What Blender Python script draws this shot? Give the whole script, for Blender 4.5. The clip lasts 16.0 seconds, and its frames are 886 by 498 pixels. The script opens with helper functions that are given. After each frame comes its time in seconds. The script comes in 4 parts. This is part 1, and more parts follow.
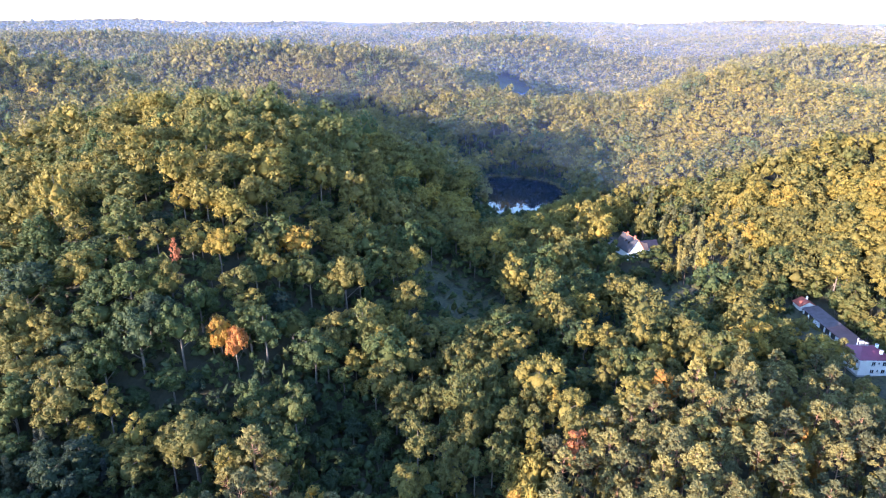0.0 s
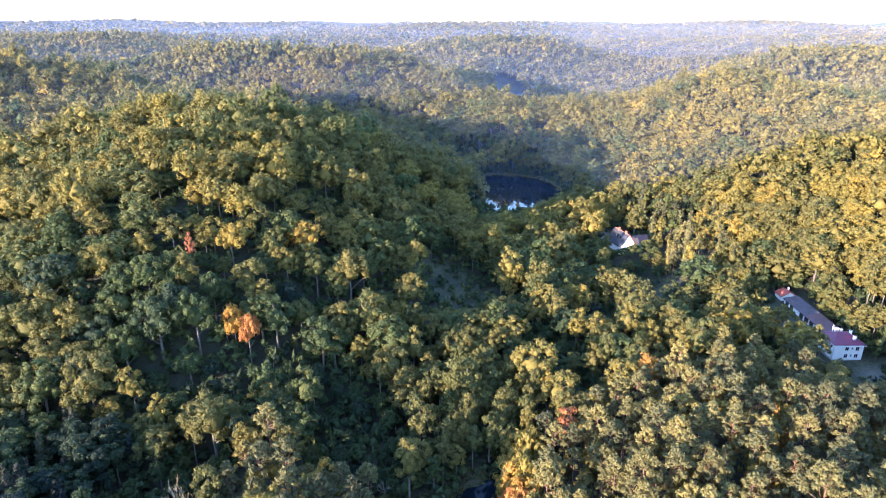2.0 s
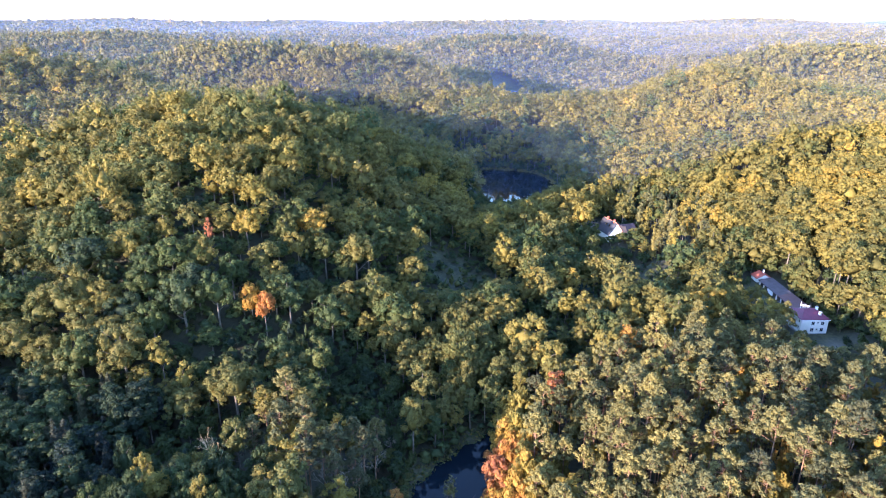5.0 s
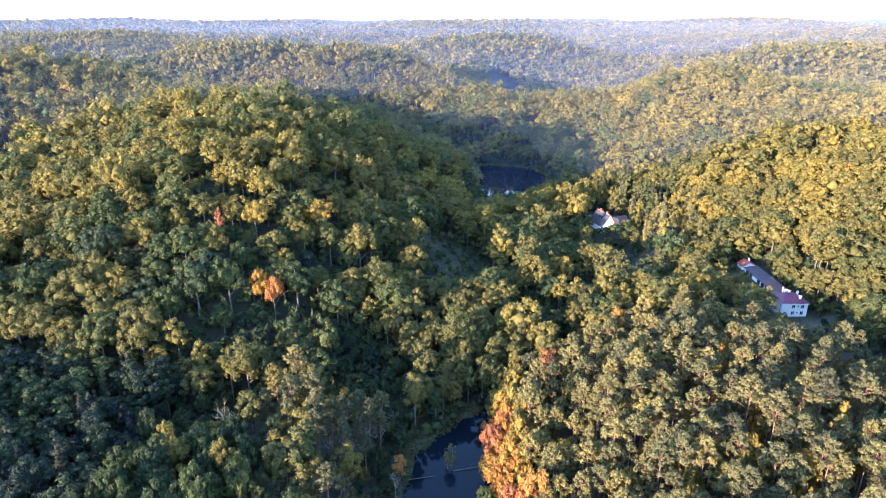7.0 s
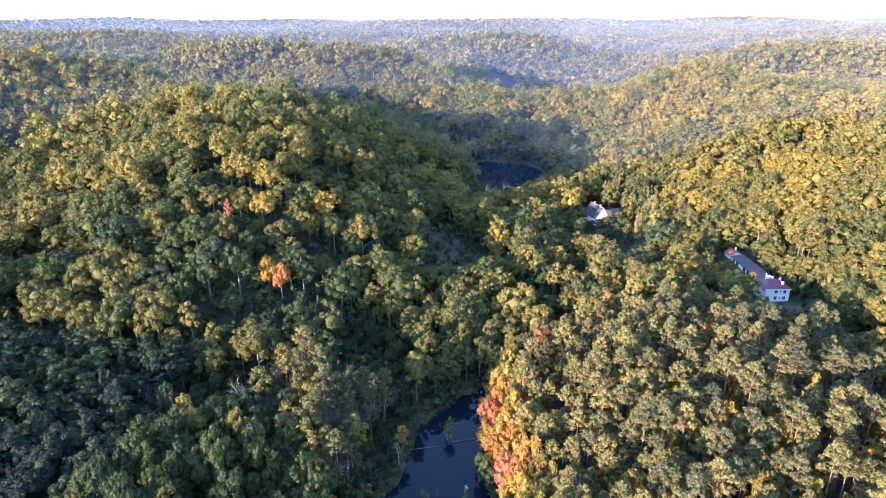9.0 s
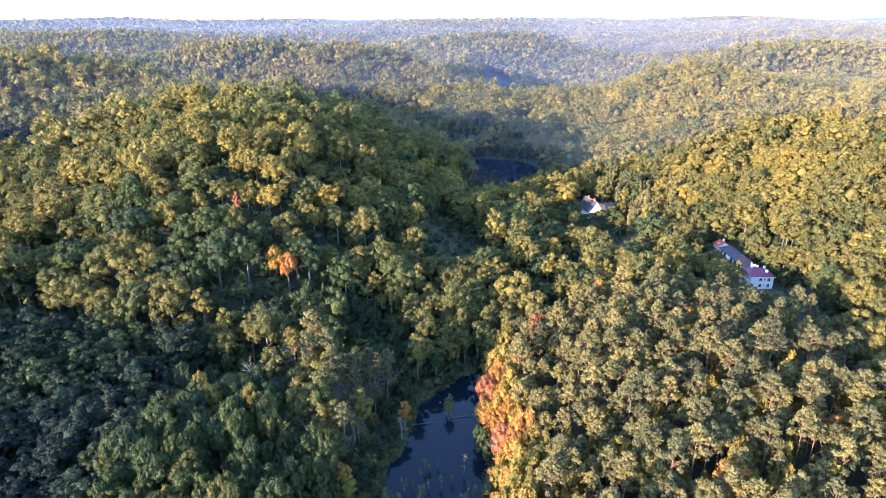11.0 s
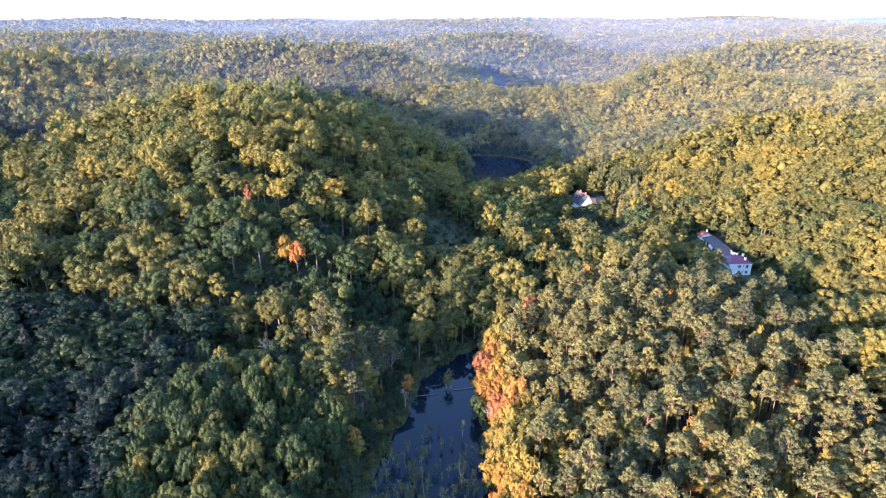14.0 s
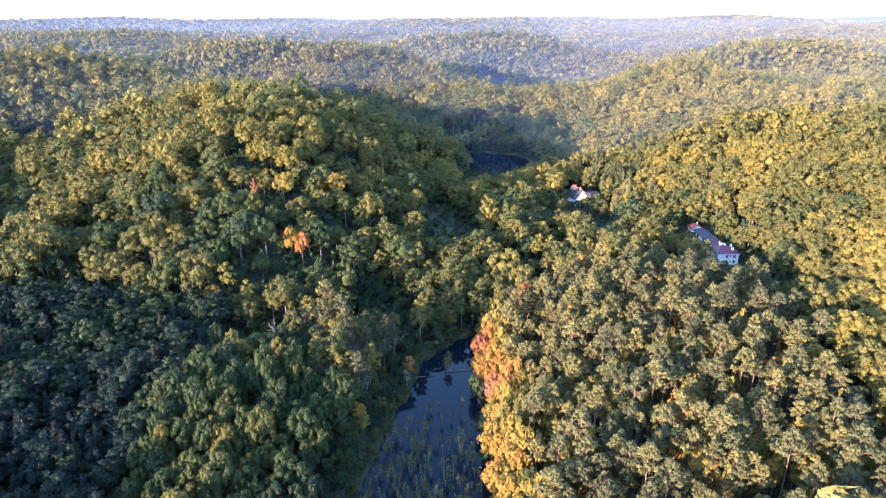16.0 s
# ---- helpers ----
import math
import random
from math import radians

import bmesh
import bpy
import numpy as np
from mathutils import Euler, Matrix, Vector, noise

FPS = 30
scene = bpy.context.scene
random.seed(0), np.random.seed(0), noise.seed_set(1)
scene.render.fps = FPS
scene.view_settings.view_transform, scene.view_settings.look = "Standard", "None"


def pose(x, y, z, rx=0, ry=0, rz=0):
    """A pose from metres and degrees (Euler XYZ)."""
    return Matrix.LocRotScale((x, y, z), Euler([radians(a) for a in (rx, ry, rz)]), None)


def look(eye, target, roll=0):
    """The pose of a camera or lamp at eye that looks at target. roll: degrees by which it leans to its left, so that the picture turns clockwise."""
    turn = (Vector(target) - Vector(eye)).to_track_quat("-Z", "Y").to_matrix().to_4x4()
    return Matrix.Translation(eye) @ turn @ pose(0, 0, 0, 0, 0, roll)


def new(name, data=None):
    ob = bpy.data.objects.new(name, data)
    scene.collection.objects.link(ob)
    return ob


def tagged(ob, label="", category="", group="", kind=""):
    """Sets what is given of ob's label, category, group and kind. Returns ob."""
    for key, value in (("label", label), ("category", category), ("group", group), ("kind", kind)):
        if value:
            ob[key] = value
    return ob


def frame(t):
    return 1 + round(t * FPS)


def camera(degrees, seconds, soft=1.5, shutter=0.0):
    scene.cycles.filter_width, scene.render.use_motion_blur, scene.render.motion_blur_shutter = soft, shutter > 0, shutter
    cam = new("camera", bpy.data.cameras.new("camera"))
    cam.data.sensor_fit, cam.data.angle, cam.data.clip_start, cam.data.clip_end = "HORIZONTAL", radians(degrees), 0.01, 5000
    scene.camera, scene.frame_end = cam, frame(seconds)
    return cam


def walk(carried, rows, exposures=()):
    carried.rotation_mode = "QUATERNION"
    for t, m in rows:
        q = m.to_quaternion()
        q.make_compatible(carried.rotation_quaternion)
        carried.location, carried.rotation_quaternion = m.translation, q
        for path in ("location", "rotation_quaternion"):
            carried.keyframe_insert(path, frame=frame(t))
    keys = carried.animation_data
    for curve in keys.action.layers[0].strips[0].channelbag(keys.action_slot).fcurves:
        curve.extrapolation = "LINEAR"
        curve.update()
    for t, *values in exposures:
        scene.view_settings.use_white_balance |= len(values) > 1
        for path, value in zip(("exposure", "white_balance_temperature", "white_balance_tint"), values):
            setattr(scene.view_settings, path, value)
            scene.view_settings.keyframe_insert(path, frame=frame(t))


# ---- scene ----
cam = camera(70.6, 16.0, soft=1.0)
# seconds, place in metres, yaw, pitch, roll in degrees
ROWS = [
    (0.0, 0.00, -0.00, 117.00, 0.560, -19.953, 0.194),
    (0.5, -0.09, -2.99, 117.48, 0.504, -19.960, 0.178),
    (1.0, -0.21, -6.04, 117.97, 0.448, -19.967, 0.162),
    (1.5, -0.33, -9.22, 118.51, 0.392, -19.977, 0.148),
    (2.0, -0.50, -12.48, 119.06, 0.339, -19.991, 0.136),
    (2.5, -0.61, -15.75, 119.50, 0.289, -20.010, 0.126),
    (3.0, -0.71, -18.99, 119.81, 0.244, -20.034, 0.116),
    (3.5, -0.79, -22.22, 120.04, 0.202, -20.057, 0.109),
    (4.0, -0.90, -25.41, 120.18, 0.161, -20.079, 0.098),
    (6.5, -1.44, -41.37, 120.23, -0.064, -20.177, 0.021),
    (7.0, -1.56, -44.60, 120.27, -0.112, -20.193, 0.003),
    (7.5, -1.71, -47.80, 120.28, -0.161, -20.207, -0.014),
    (8.0, -1.85, -50.92, 120.26, -0.210, -20.220, -0.028),
    (8.5, -1.97, -53.98, 120.21, -0.260, -20.233, -0.039),
    (9.0, -2.07, -57.07, 120.16, -0.310, -20.244, -0.051),
    (11.5, -2.87, -72.41, 120.63, -0.550, -20.275, -0.098),
    (12.0, -3.03, -75.48, 120.90, -0.599, -20.280, -0.104),
    (12.5, -3.24, -78.51, 121.26, -0.645, -20.284, -0.106),
    (13.0, -3.42, -81.45, 121.64, -0.692, -20.289, -0.107),
    (13.5, -3.58, -84.40, 121.94, -0.739, -20.297, -0.109),
    (14.0, -3.71, -87.39, 122.11, -0.788, -20.310, -0.113),
    (14.5, -3.86, -90.38, 122.16, -0.836, -20.324, -0.118),
    (15.0, -4.01, -93.37, 122.19, -0.885, -20.337, -0.122),
    (15.5, -4.22, -96.33, 122.21, -0.933, -20.348, -0.127),
    (16.0, -4.49, -99.28, 122.22, -0.982, -20.359, -0.134),
]
walk(cam, [(t, pose(x, y, z, 90 + pitch, 0, yaw) @ pose(0, 0, 0, 0, 0, roll)) for t, x, y, z, yaw, pitch, roll in ROWS],
     exposures=[(0.0, 3.6, 6050, 30), (16.0, 3.6, 6050, 30)])

# ---- light ----
SUN_AZ, SUN_EL = 222.0, 10.5      # degrees counter-clockwise from +x, and above the horizon
world = bpy.data.worlds.new("sky")
scene.world = world
world.use_nodes = True
wn = world.node_tree.nodes
sky = wn.new("ShaderNodeTexSky")
sky.sky_type, sky.sun_disc = "NISHITA", False
sky.sun_elevation, sky.sun_rotation = radians(SUN_EL), radians(90 - SUN_AZ)
sky.air_density, sky.dust_density, sky.ozone_density = 1.3, 0.3, 4.0
world.node_tree.links.new(sky.outputs[0], wn["Background"].inputs[0])
wn["Background"].inputs[1].default_value = 0.15
sun = new("sun", bpy.data.lights.new("sun", "SUN"))
sun.data.energy, sun.data.angle, sun.data.color = 2.7, radians(0.6), (1.0, 0.83, 0.63)
sun.matrix_world = look((0, 0, 0), (-math.cos(radians(SUN_AZ)) * math.cos(radians(SUN_EL)), -math.sin(radians(SUN_AZ)) * math.cos(radians(SUN_EL)), -math.sin(radians(SUN_EL))))


# ---- materials ----
def material(name):
    m = bpy.data.materials.new(name)
    m.use_nodes = True
    m.node_tree.nodes.clear()
    return m, m.node_tree.nodes, m.node_tree.links


def ramp_node(n, stops):
    r = n.new("ShaderNodeValToRGB")
    r.color_ramp.elements[0].position, r.color_ramp.elements[0].color = stops[0][0], (*stops[0][1], 1)
    r.color_ramp.elements[1].position, r.color_ramp.elements[1].color = stops[-1][0], (*stops[-1][1], 1)
    for p, c in stops[1:-1]:
        r.color_ramp.elements.new(p).color = (*c, 1)
    return r


def leafy(name, stops, by_object, through_light=0.40, spread=0.22):
    """Foliage: the tree's own tone picks its colour, each leaf clump differs a little."""
    m, n, l = material(name)
    tone = n.new("ShaderNodeAttribute")
    tone.attribute_name, tone.attribute_type = "tone", "OBJECT" if by_object else "GEOMETRY"
    geo = n.new("ShaderNodeNewGeometry")
    shift = n.new("ShaderNodeMath")
    shift.operation = "MULTIPLY_ADD"
    shift.inputs[1].default_value, shift.inputs[2].default_value = 0.10, -0.05
    l.new(geo.outputs["Random Per Island"], shift.inputs[0])
    add = n.new("ShaderNodeMath")
    l.new(tone.outputs["Fac"], add.inputs[0])
    l.new(shift.outputs[0], add.inputs[1])
    ramp = ramp_node(n, stops)
    l.new(add.outputs[0], ramp.inputs[0])
    val = n.new("ShaderNodeMath")
    val.operation = "MULTIPLY_ADD"
    val.inputs[1].default_value, val.inputs[2].default_value = spread, 1 - spread / 2
    rnd = n.new("ShaderNodeTexWhiteNoise")
    rnd.noise_dimensions = "1D"
    l.new(geo.outputs["Random Per Island"], rnd.inputs["W"])
    l.new(rnd.outputs["Value"], val.inputs[0])
    hue = n.new("ShaderNodeHueSaturation")
    l.new(ramp.outputs[0], hue.inputs["Color"])
    l.new(val.outputs[0], hue.inputs["Value"])
    grain = n.new("ShaderNodeTexNoise")
    grain.inputs["Scale"].default_value, grain.inputs["Detail"].default_value, grain.inputs["Roughness"].default_value = 2.4, 4, 0.7
    l.new(geo.outputs["Position"], grain.inputs["Vector"])
    dapple = n.new("ShaderNodeMapRange")
    dapple.inputs[1].default_value, dapple.inputs[2].default_value, dapple.inputs[3].default_value, dapple.inputs[4].default_value = 0.3, 0.7, 0.74, 1.22
    l.new(grain.outputs[0], dapple.inputs[0])
    both = n.new("ShaderNodeMath")
    both.operation = "MULTIPLY"
    l.new(val.outputs[0], both.inputs[0])
    l.new(dapple.outputs[0], both.inputs[1])
    l.new(both.outputs[0], hue.inputs["Value"])
    bump = n.new("ShaderNodeBump")
    bump.inputs["Strength"].default_value, bump.inputs["Distance"].default_value = 0.6, 0.3
    l.new(grain.outputs[0], bump.inputs["Height"])
    d = n.new("ShaderNodeBsdfPrincipled")
    l.new(bump.outputs[0], d.inputs["Normal"])
    d.inputs["Roughness"].default_value = 0.7
    d.inputs["Specular IOR Level"].default_value = 0.15
    t = n.new("ShaderNodeBsdfTranslucent")
    mix = n.new("ShaderNodeMixShader")
    mix.inputs[0].default_value = through_light
    out = n.new("ShaderNodeOutputMaterial")
    l.new(hue.outputs[0], d.inputs["Base Color"])
    l.new(hue.outputs[0], t.inputs["Color"])
    l.new(d.outputs[0], mix.inputs[1])
    l.new(t.outputs[0], mix.inputs[2])
    l.new(mix.outputs[0], out.inputs[0])
    return m


def plain(name, a, b, scale, rough=0.8, bump=0.3, detail=6.0, metal=0.0, fine=9.0):
    """A surface of two colours, mottled at two scales, with a fine relief."""
    m, n, l = material(name)
    co = n.new("ShaderNodeNewGeometry")
    big, small = n.new("ShaderNodeTexNoise"), n.new("ShaderNodeTexNoise")
    for t, s in ((big, scale), (small, scale * fine)):
        t.inputs["Scale"].default_value, t.inputs["Detail"].default_value = s, detail
        l.new(co.outputs["Position"], t.inputs["Vector"])
    mid = n.new("ShaderNodeMath")
    mid.operation = "MULTIPLY_ADD"
    mid.inputs[1].default_value = 0.45
    l.new(small.outputs[0], mid.inputs[0])
    half = n.new("ShaderNodeMath")
    half.operation = "MULTIPLY"
    half.inputs[1].default_value = 0.55
    l.new(big.outputs[0], half.inputs[0])
    l.new(half.outputs[0], mid.inputs[2])
    ramp = ramp_node(n, [(0.36, a), (0.64, b)])
    l.new(mid.outputs[0], ramp.inputs[0])
    d = n.new("ShaderNodeBsdfPrincipled")
    d.inputs["Roughness"].default_value, d.inputs["Metallic"].default_value = rough, metal
    l.new(ramp.outputs[0], d.inputs["Base Color"])
    bn = n.new("ShaderNodeBump")
    bn.inputs["Strength"].default_value = bump
    l.new(small.outputs[0], bn.inputs["Height"])
    l.new(bn.outputs[0], d.inputs["Normal"])
    out = n.new("ShaderNodeOutputMaterial")
    l.new(d.outputs[0], out.inputs[0])
    return m


# lowest stops are darkened and blued to imitate trees that stand in shade
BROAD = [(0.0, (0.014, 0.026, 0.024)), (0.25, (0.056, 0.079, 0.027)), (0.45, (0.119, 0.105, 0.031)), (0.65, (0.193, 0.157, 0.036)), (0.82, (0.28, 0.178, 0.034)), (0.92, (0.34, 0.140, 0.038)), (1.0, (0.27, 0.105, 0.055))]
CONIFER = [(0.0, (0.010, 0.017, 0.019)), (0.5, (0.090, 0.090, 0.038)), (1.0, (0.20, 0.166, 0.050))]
M_BROAD, M_BROAD_S = leafy("broad_leaves", BROAD, True), leafy("broad_leaves_wood", BROAD, False)
M_PINE, M_PINE_S = leafy("pine_needles", CONIFER, True, 0.35), leafy("pine_needles_wood", CONIFER, False, 0.35)
M_BARK = plain("grey_bark", (0.05, 0.042, 0.034), (0.13, 0.11, 0.09), 1.2)
M_PBARK = plain("pine_bark", (0.09, 0.05, 0.03), (0.24, 0.13, 0.075), 0.9)


def floor_material():
    """Leaf litter under the trees; grass where the land is open."""
    m, n, l = material("forest_floor")
    geo = n.new("ShaderNodeNewGeometry")
    fine, wide = n.new("ShaderNodeTexNoise"), n.new("ShaderNodeTexNoise")
    for t, sc in ((fine, 0.9), (wide, 0.06)):
        t.inputs["Scale"].default_value, t.inputs["Detail"].default_value = sc, 8
        l.new(geo.outputs["Position"], t.inputs["Vector"])
    litter = ramp_node(n, [(0.35, (0.016, 0.019, 0.010)), (0.65, (0.042, 0.038, 0.018))])
    turf = ramp_node(n, [(0.40, (0.012, 0.017, 0.006)), (0.62, (0.062, 0.058, 0.020))])
    both = n.new("ShaderNodeMix")
    both.data_type = "FLOAT"
    both.inputs[0].default_value = 0.5
    l.new(fine.outputs[0], both.inputs[2])
    l.new(wide.outputs[0], both.inputs[3])
    l.new(both.outputs[0], litter.inputs[0])
    l.new(both.outputs[0], turf.inputs[0])
    gravel = n.new("ShaderNodeRGB")
    gravel.outputs[0].default_value = (0.17, 0.15, 0.135, 1)
    a, g = n.new("ShaderNodeAttribute"), n.new("ShaderNodeAttribute")
    a.attribute_name, g.attribute_name = "turf", "track"
    m1, m2 = n.new("ShaderNodeMix"), n.new("ShaderNodeMix")
    m1.data_type = m2.data_type = "RGBA"
    l.new(a.outputs["Fac"], m1.inputs[0])
    l.new(litter.outputs[0], m1.inputs[6])
    l.new(turf.outputs[0], m1.inputs[7])
    l.new(g.outputs["Fac"], m2.inputs[0])
    l.new(m1.outputs[2], m2.inputs[6])
    l.new(gravel.outputs[0], m2.inputs[7])
    d = n.new("ShaderNodeBsdfPrincipled")
    d.inputs["Roughness"].default_value = 0.95
    l.new(m2.outputs[2], d.inputs["Base Color"])
    b = n.new("ShaderNodeBump")
    b.inputs["Strength"].default_value, b.inputs["Distance"].default_value = 0.7, 0.3
    l.new(fine.outputs[0], b.inputs["Height"])
    l.new(b.outputs[0], d.inputs["Normal"])
    o = n.new("ShaderNodeOutputMaterial")
    l.new(d.outputs[0], o.inputs[0])
    return m


M_FLOOR = floor_material()


# ---- ground ----
HILLS = [   # place, half widths, turn, height
    (-285, 455, 75, 55, 0.0, 38.0), (-30, 470, 60, 45, 0.5, -7.0), (-150, 540, 90, 45, -0.3, -6.0),
    (-103, 223, 59, 46, 0.52, 35.0), (-139, 352, 75, 83, 0.05, 55.0), (-512, 393, 169, 222, -0.40, 81.1), (-55, 312, 30, 55, 0.0, 14.0),
    (-179, 722, 162, 40, -0.30, 49.0), (-60, 742, 72, 34, -0.29, 31.0), (6, 1093, 134, 108, 0.05, 49.2), (249, 261, 69, 142, -0.04, 24.0),
    (540, 382, 160, 255, 0.01, 67.3), (414, 756, 175, 62, 0.52, 56.2), (162, 1208, 107, 102, 0.0, 34.0), (75, 88, 36, 62, 0.0, 11.0),
    # (-282, 66) and (-310, 160) are unseen hills, added to shade the lower left
    (-282, 66, 48, 165, 0.66, 39.0), (-310, 160, 42, 50, 0.0, 20.0), (293, 24, 104, 145, -0.39, 43.0), (-336, 956, 268, 162, -0.43, 44.3), (255, 475, 64, 112, -0.2, 33.0),
    (-63, 65, 26, 23, 0.03, 9.0), (58, 588, 58, 44, -0.1, 19.0), (-103, 185, 30, 25, 0.0, 4.0),
    # (28, 850) is a hidden rise, added to shade the far valley
    (212, 520, 42, 50, -0.1, 24.0), (-800, 2800, 350, 500, 0.0, -30.0), (-12, 368, 34, 40, 0.0, 10.0), (-230, 395, 50, 45, 0.0, -8.0), (-118, 92, 40, 30, 0.0, 4.0), (28, 850, 34, 55, 0.0, 22.0)]
PONDS = [   # centre line of each water: points and half widths
    [(-8, 0, 14), (-7, 38, 18), (-4, 66, 14), (-1, 88, 10.5), (1.5, 104, 10), (7, 117, 5), (12, 126, 2.5)],
    [(30, 374, 8), (43, 398, 18), (53, 430, 33), (52, 455, 30), (42, 476, 14)]]
WATER_Z = (0.0, 1.0)
PADS = [(138, 198, 11, 34, 10.4), (91, 292, 14, 14, 8.6), (68, 285, 6, 6, 5.0)]      # levelled yards: place, half sizes, height


def ground(x, y):
    """Height of the land at arrays x, y."""
    x, y = np.asarray(x, float), np.asarray(y, float)
    q = np.clip((np.hypot(x / 800, (y - 350) / 1000) - 0.65) / 0.5, 0, 1)
    z = -2.2 + 60 * q * q * (3 - 2 * q)
    for a, b, rx, ry, th, h in HILLS:
        c, s = math.cos(th), math.sin(th)
        z = z + h * np.exp(-0.5 * (((c * (x - a) + s * (y - b)) / rx) ** 2 + ((c * (y - b) - s * (x - a)) / ry) ** 2))
    far = np.clip((np.hypot(x, y) - 1100) / 1800, 0, 1)
    roll = np.sin(x / 310 + 1.3) * np.sin(y / 270 + 0.4) + 0.6 * np.sin(x / 170 - y / 420) + 0.5 * np.sin(x / 640 + y / 380 + 2)
    z = z + far * (15 * roll + 40)
    for cx, cy, rx, ry, level in PADS:
        k = np.clip(1.6 - np.hypot((x - cx) / rx, (y - cy) / ry), 0, 0.6) / 0.6
        z = z * (1 - k) + level * k
    z = z + 0.8 * np.sin(x / 19 + y / 33) + 0.6 * np.sin(y / 14 - x / 41)
    for line, level in zip(PONDS, WATER_Z):
        d = shore(x, y, line)
        bank = np.clip(d / 9, 0, 1)
        z = np.where(d < 9, (level + 0.5) * (1 - bank) + np.maximum(z, level + 0.6) * bank, z)
        z = np.where(d < 1.5, level - 1.2 + 1.3 * np.clip((d + 2) / 3.5, 0, 1), z)
    return np.maximum(z, -1.2)


def shore(x, y, line):
    """Distance beyond the shore of a water; negative on the water."""
    best = np.full(np.shape(x), 1e9)
    for (ax, ay, ar), (bx, by, br) in zip(line, line[1:]):
        t = np.clip(((x - ax) * (bx - ax) + (y - ay) * (by - ay)) / ((bx - ax) ** 2 + (by - ay) ** 2), 0, 1)
        best = np.minimum(best, np.hypot(x - ax - t * (bx - ax), y - ay - t * (by - ay)) - ar - t * (br - ar))
    return best + 0.8 * np.sin(x / 2.3 + y / 3.1) + 0.5 * np.sin(y / 1.7 - x)


def mesh_from(name, verts, faces, mats, index=None):
    me = bpy.data.meshes.new(name)
    verts, faces = np.asarray(verts, np.float32), np.asarray(faces, np.int32)
    k = faces.shape[1]
    me.vertices.add(len(verts))
    me.vertices.foreach_set("co", verts.ravel())
    me.loops.add(faces.size)
    me.loops.foreach_set("vertex_index", faces.ravel())
    me.polygons.add(len(faces))
    me.polygons.foreach_set("loop_start", np.arange(0, faces.size, k, dtype=np.int32))
    if index is not None:
        me.polygons.foreach_set("material_index", np.asarray(index, np.int32))
    for m in mats:
        me.materials.append(m)
    me.polygons.foreach_set("use_smooth", np.full(len(faces), k == 3))
    me.update(calc_edges=True)
    return me


u = np.linspace(-1, 1, 301)
gx = 420 * u + 4400 * np.sign(u) * np.abs(u) ** 4.0
v = np.linspace(0, 1, 281)
gy = -420 + 1250 * v + 4000 * v ** 4.0
GX, GY = np.meshgrid(gx, gy)
GZ = ground(GX, GY)
nu, nv = len(gx), len(gy)
idx = np.arange(nu * nv).reshape(nv, nu)
quads = np.stack([idx[:-1, :-1], idx[:-1, 1:], idx[1:, 1:], idx[1:, :-1]], -1).reshape(-1, 4)
land = new("ground", mesh_from("ground", np.stack([GX, GY, GZ], -1).reshape(-1, 3), quads, [M_FLOOR]))
OPEN = [(5, 242, 17, 17), (95, 248, 11, 20), (89, 320, 8, 22), (90, 880, 30, 110), (138, 168, 10, 9), (132, 205, 4, 24)]      # clearings
turf = np.zeros(GX.size)
for cx, cy, rx, ry in OPEN:
    turf = np.maximum(turf, np.clip((1.25 - np.hypot((GX - cx) / rx, (GY - cy) / ry).ravel()) / 0.25, 0, 1))
turf = np.maximum(turf, 0.7 * np.clip(1 - shore(GX, GY, PONDS[0]).ravel() / 12, 0, 1))
track = np.clip((1.2 - np.hypot((GX - 89) / 5, (GY - 318) / 26).ravel()) / 0.3, 0, 1) * 0.9
track = np.maximum(track, 0.9 * np.clip((1.2 - np.hypot((GX - 1620) / 330, (GY - 2950) / 120).ravel()) / 0.3, 0, 1))
track = np.maximum(track, 0.5 * np.clip(1.3 - np.hypot((GX - 140) / 6, (GY - 168) / 5).ravel(), 0, 1))
turf = np.maximum(turf, np.clip(1 - shore(GX, GY, PONDS[1]).ravel() / 9, 0, 1))
turf = np.maximum(turf, 0.8 * np.clip((np.hypot(GX, GY).ravel() - 2300) / 400, 0, 1))
for key, values in (("turf", turf), ("track", track)):
    land.data.attributes.new(key, "FLOAT", "POINT").data.foreach_set("value", values.astype(np.float32))
land.data.polygons.foreach_set("use_smooth", [True] * len(land.data.polygons))
tagged(land, "rolling forest floor of dark earth and litter", "ground", kind="structure")


def water_material():
    m, n, l = material("pond_water")
    d = n.new("ShaderNodeBsdfPrincipled")
    d.inputs["Base Color"].default_value = (0.004, 0.008, 0.012, 1)
    d.inputs["Roughness"].default_value = 0.03
    d.inputs["Specular IOR Level"].default_value = 0.19
    d.inputs["IOR"].default_value = 1.33
    w = n.new("ShaderNodeTexNoise")
    w.inputs["Scale"].default_value, w.inputs["Detail"].default_value = 1.4, 3
    g = n.new("ShaderNodeNewGeometry")
    l.new(g.outputs["Position"], w.inputs["Vector"])
    b = n.new("ShaderNodeBump")
    b.inputs["Strength"].default_value, b.inputs["Distance"].default_value = 0.05, 0.05
    l.new(w.outputs[0], b.inputs["Height"])
    l.new(b.outputs[0], d.inputs["Normal"])
    o = n.new("ShaderNodeOutputMaterial")
    l.new(d.outputs[0], o.inputs[0])
    return m


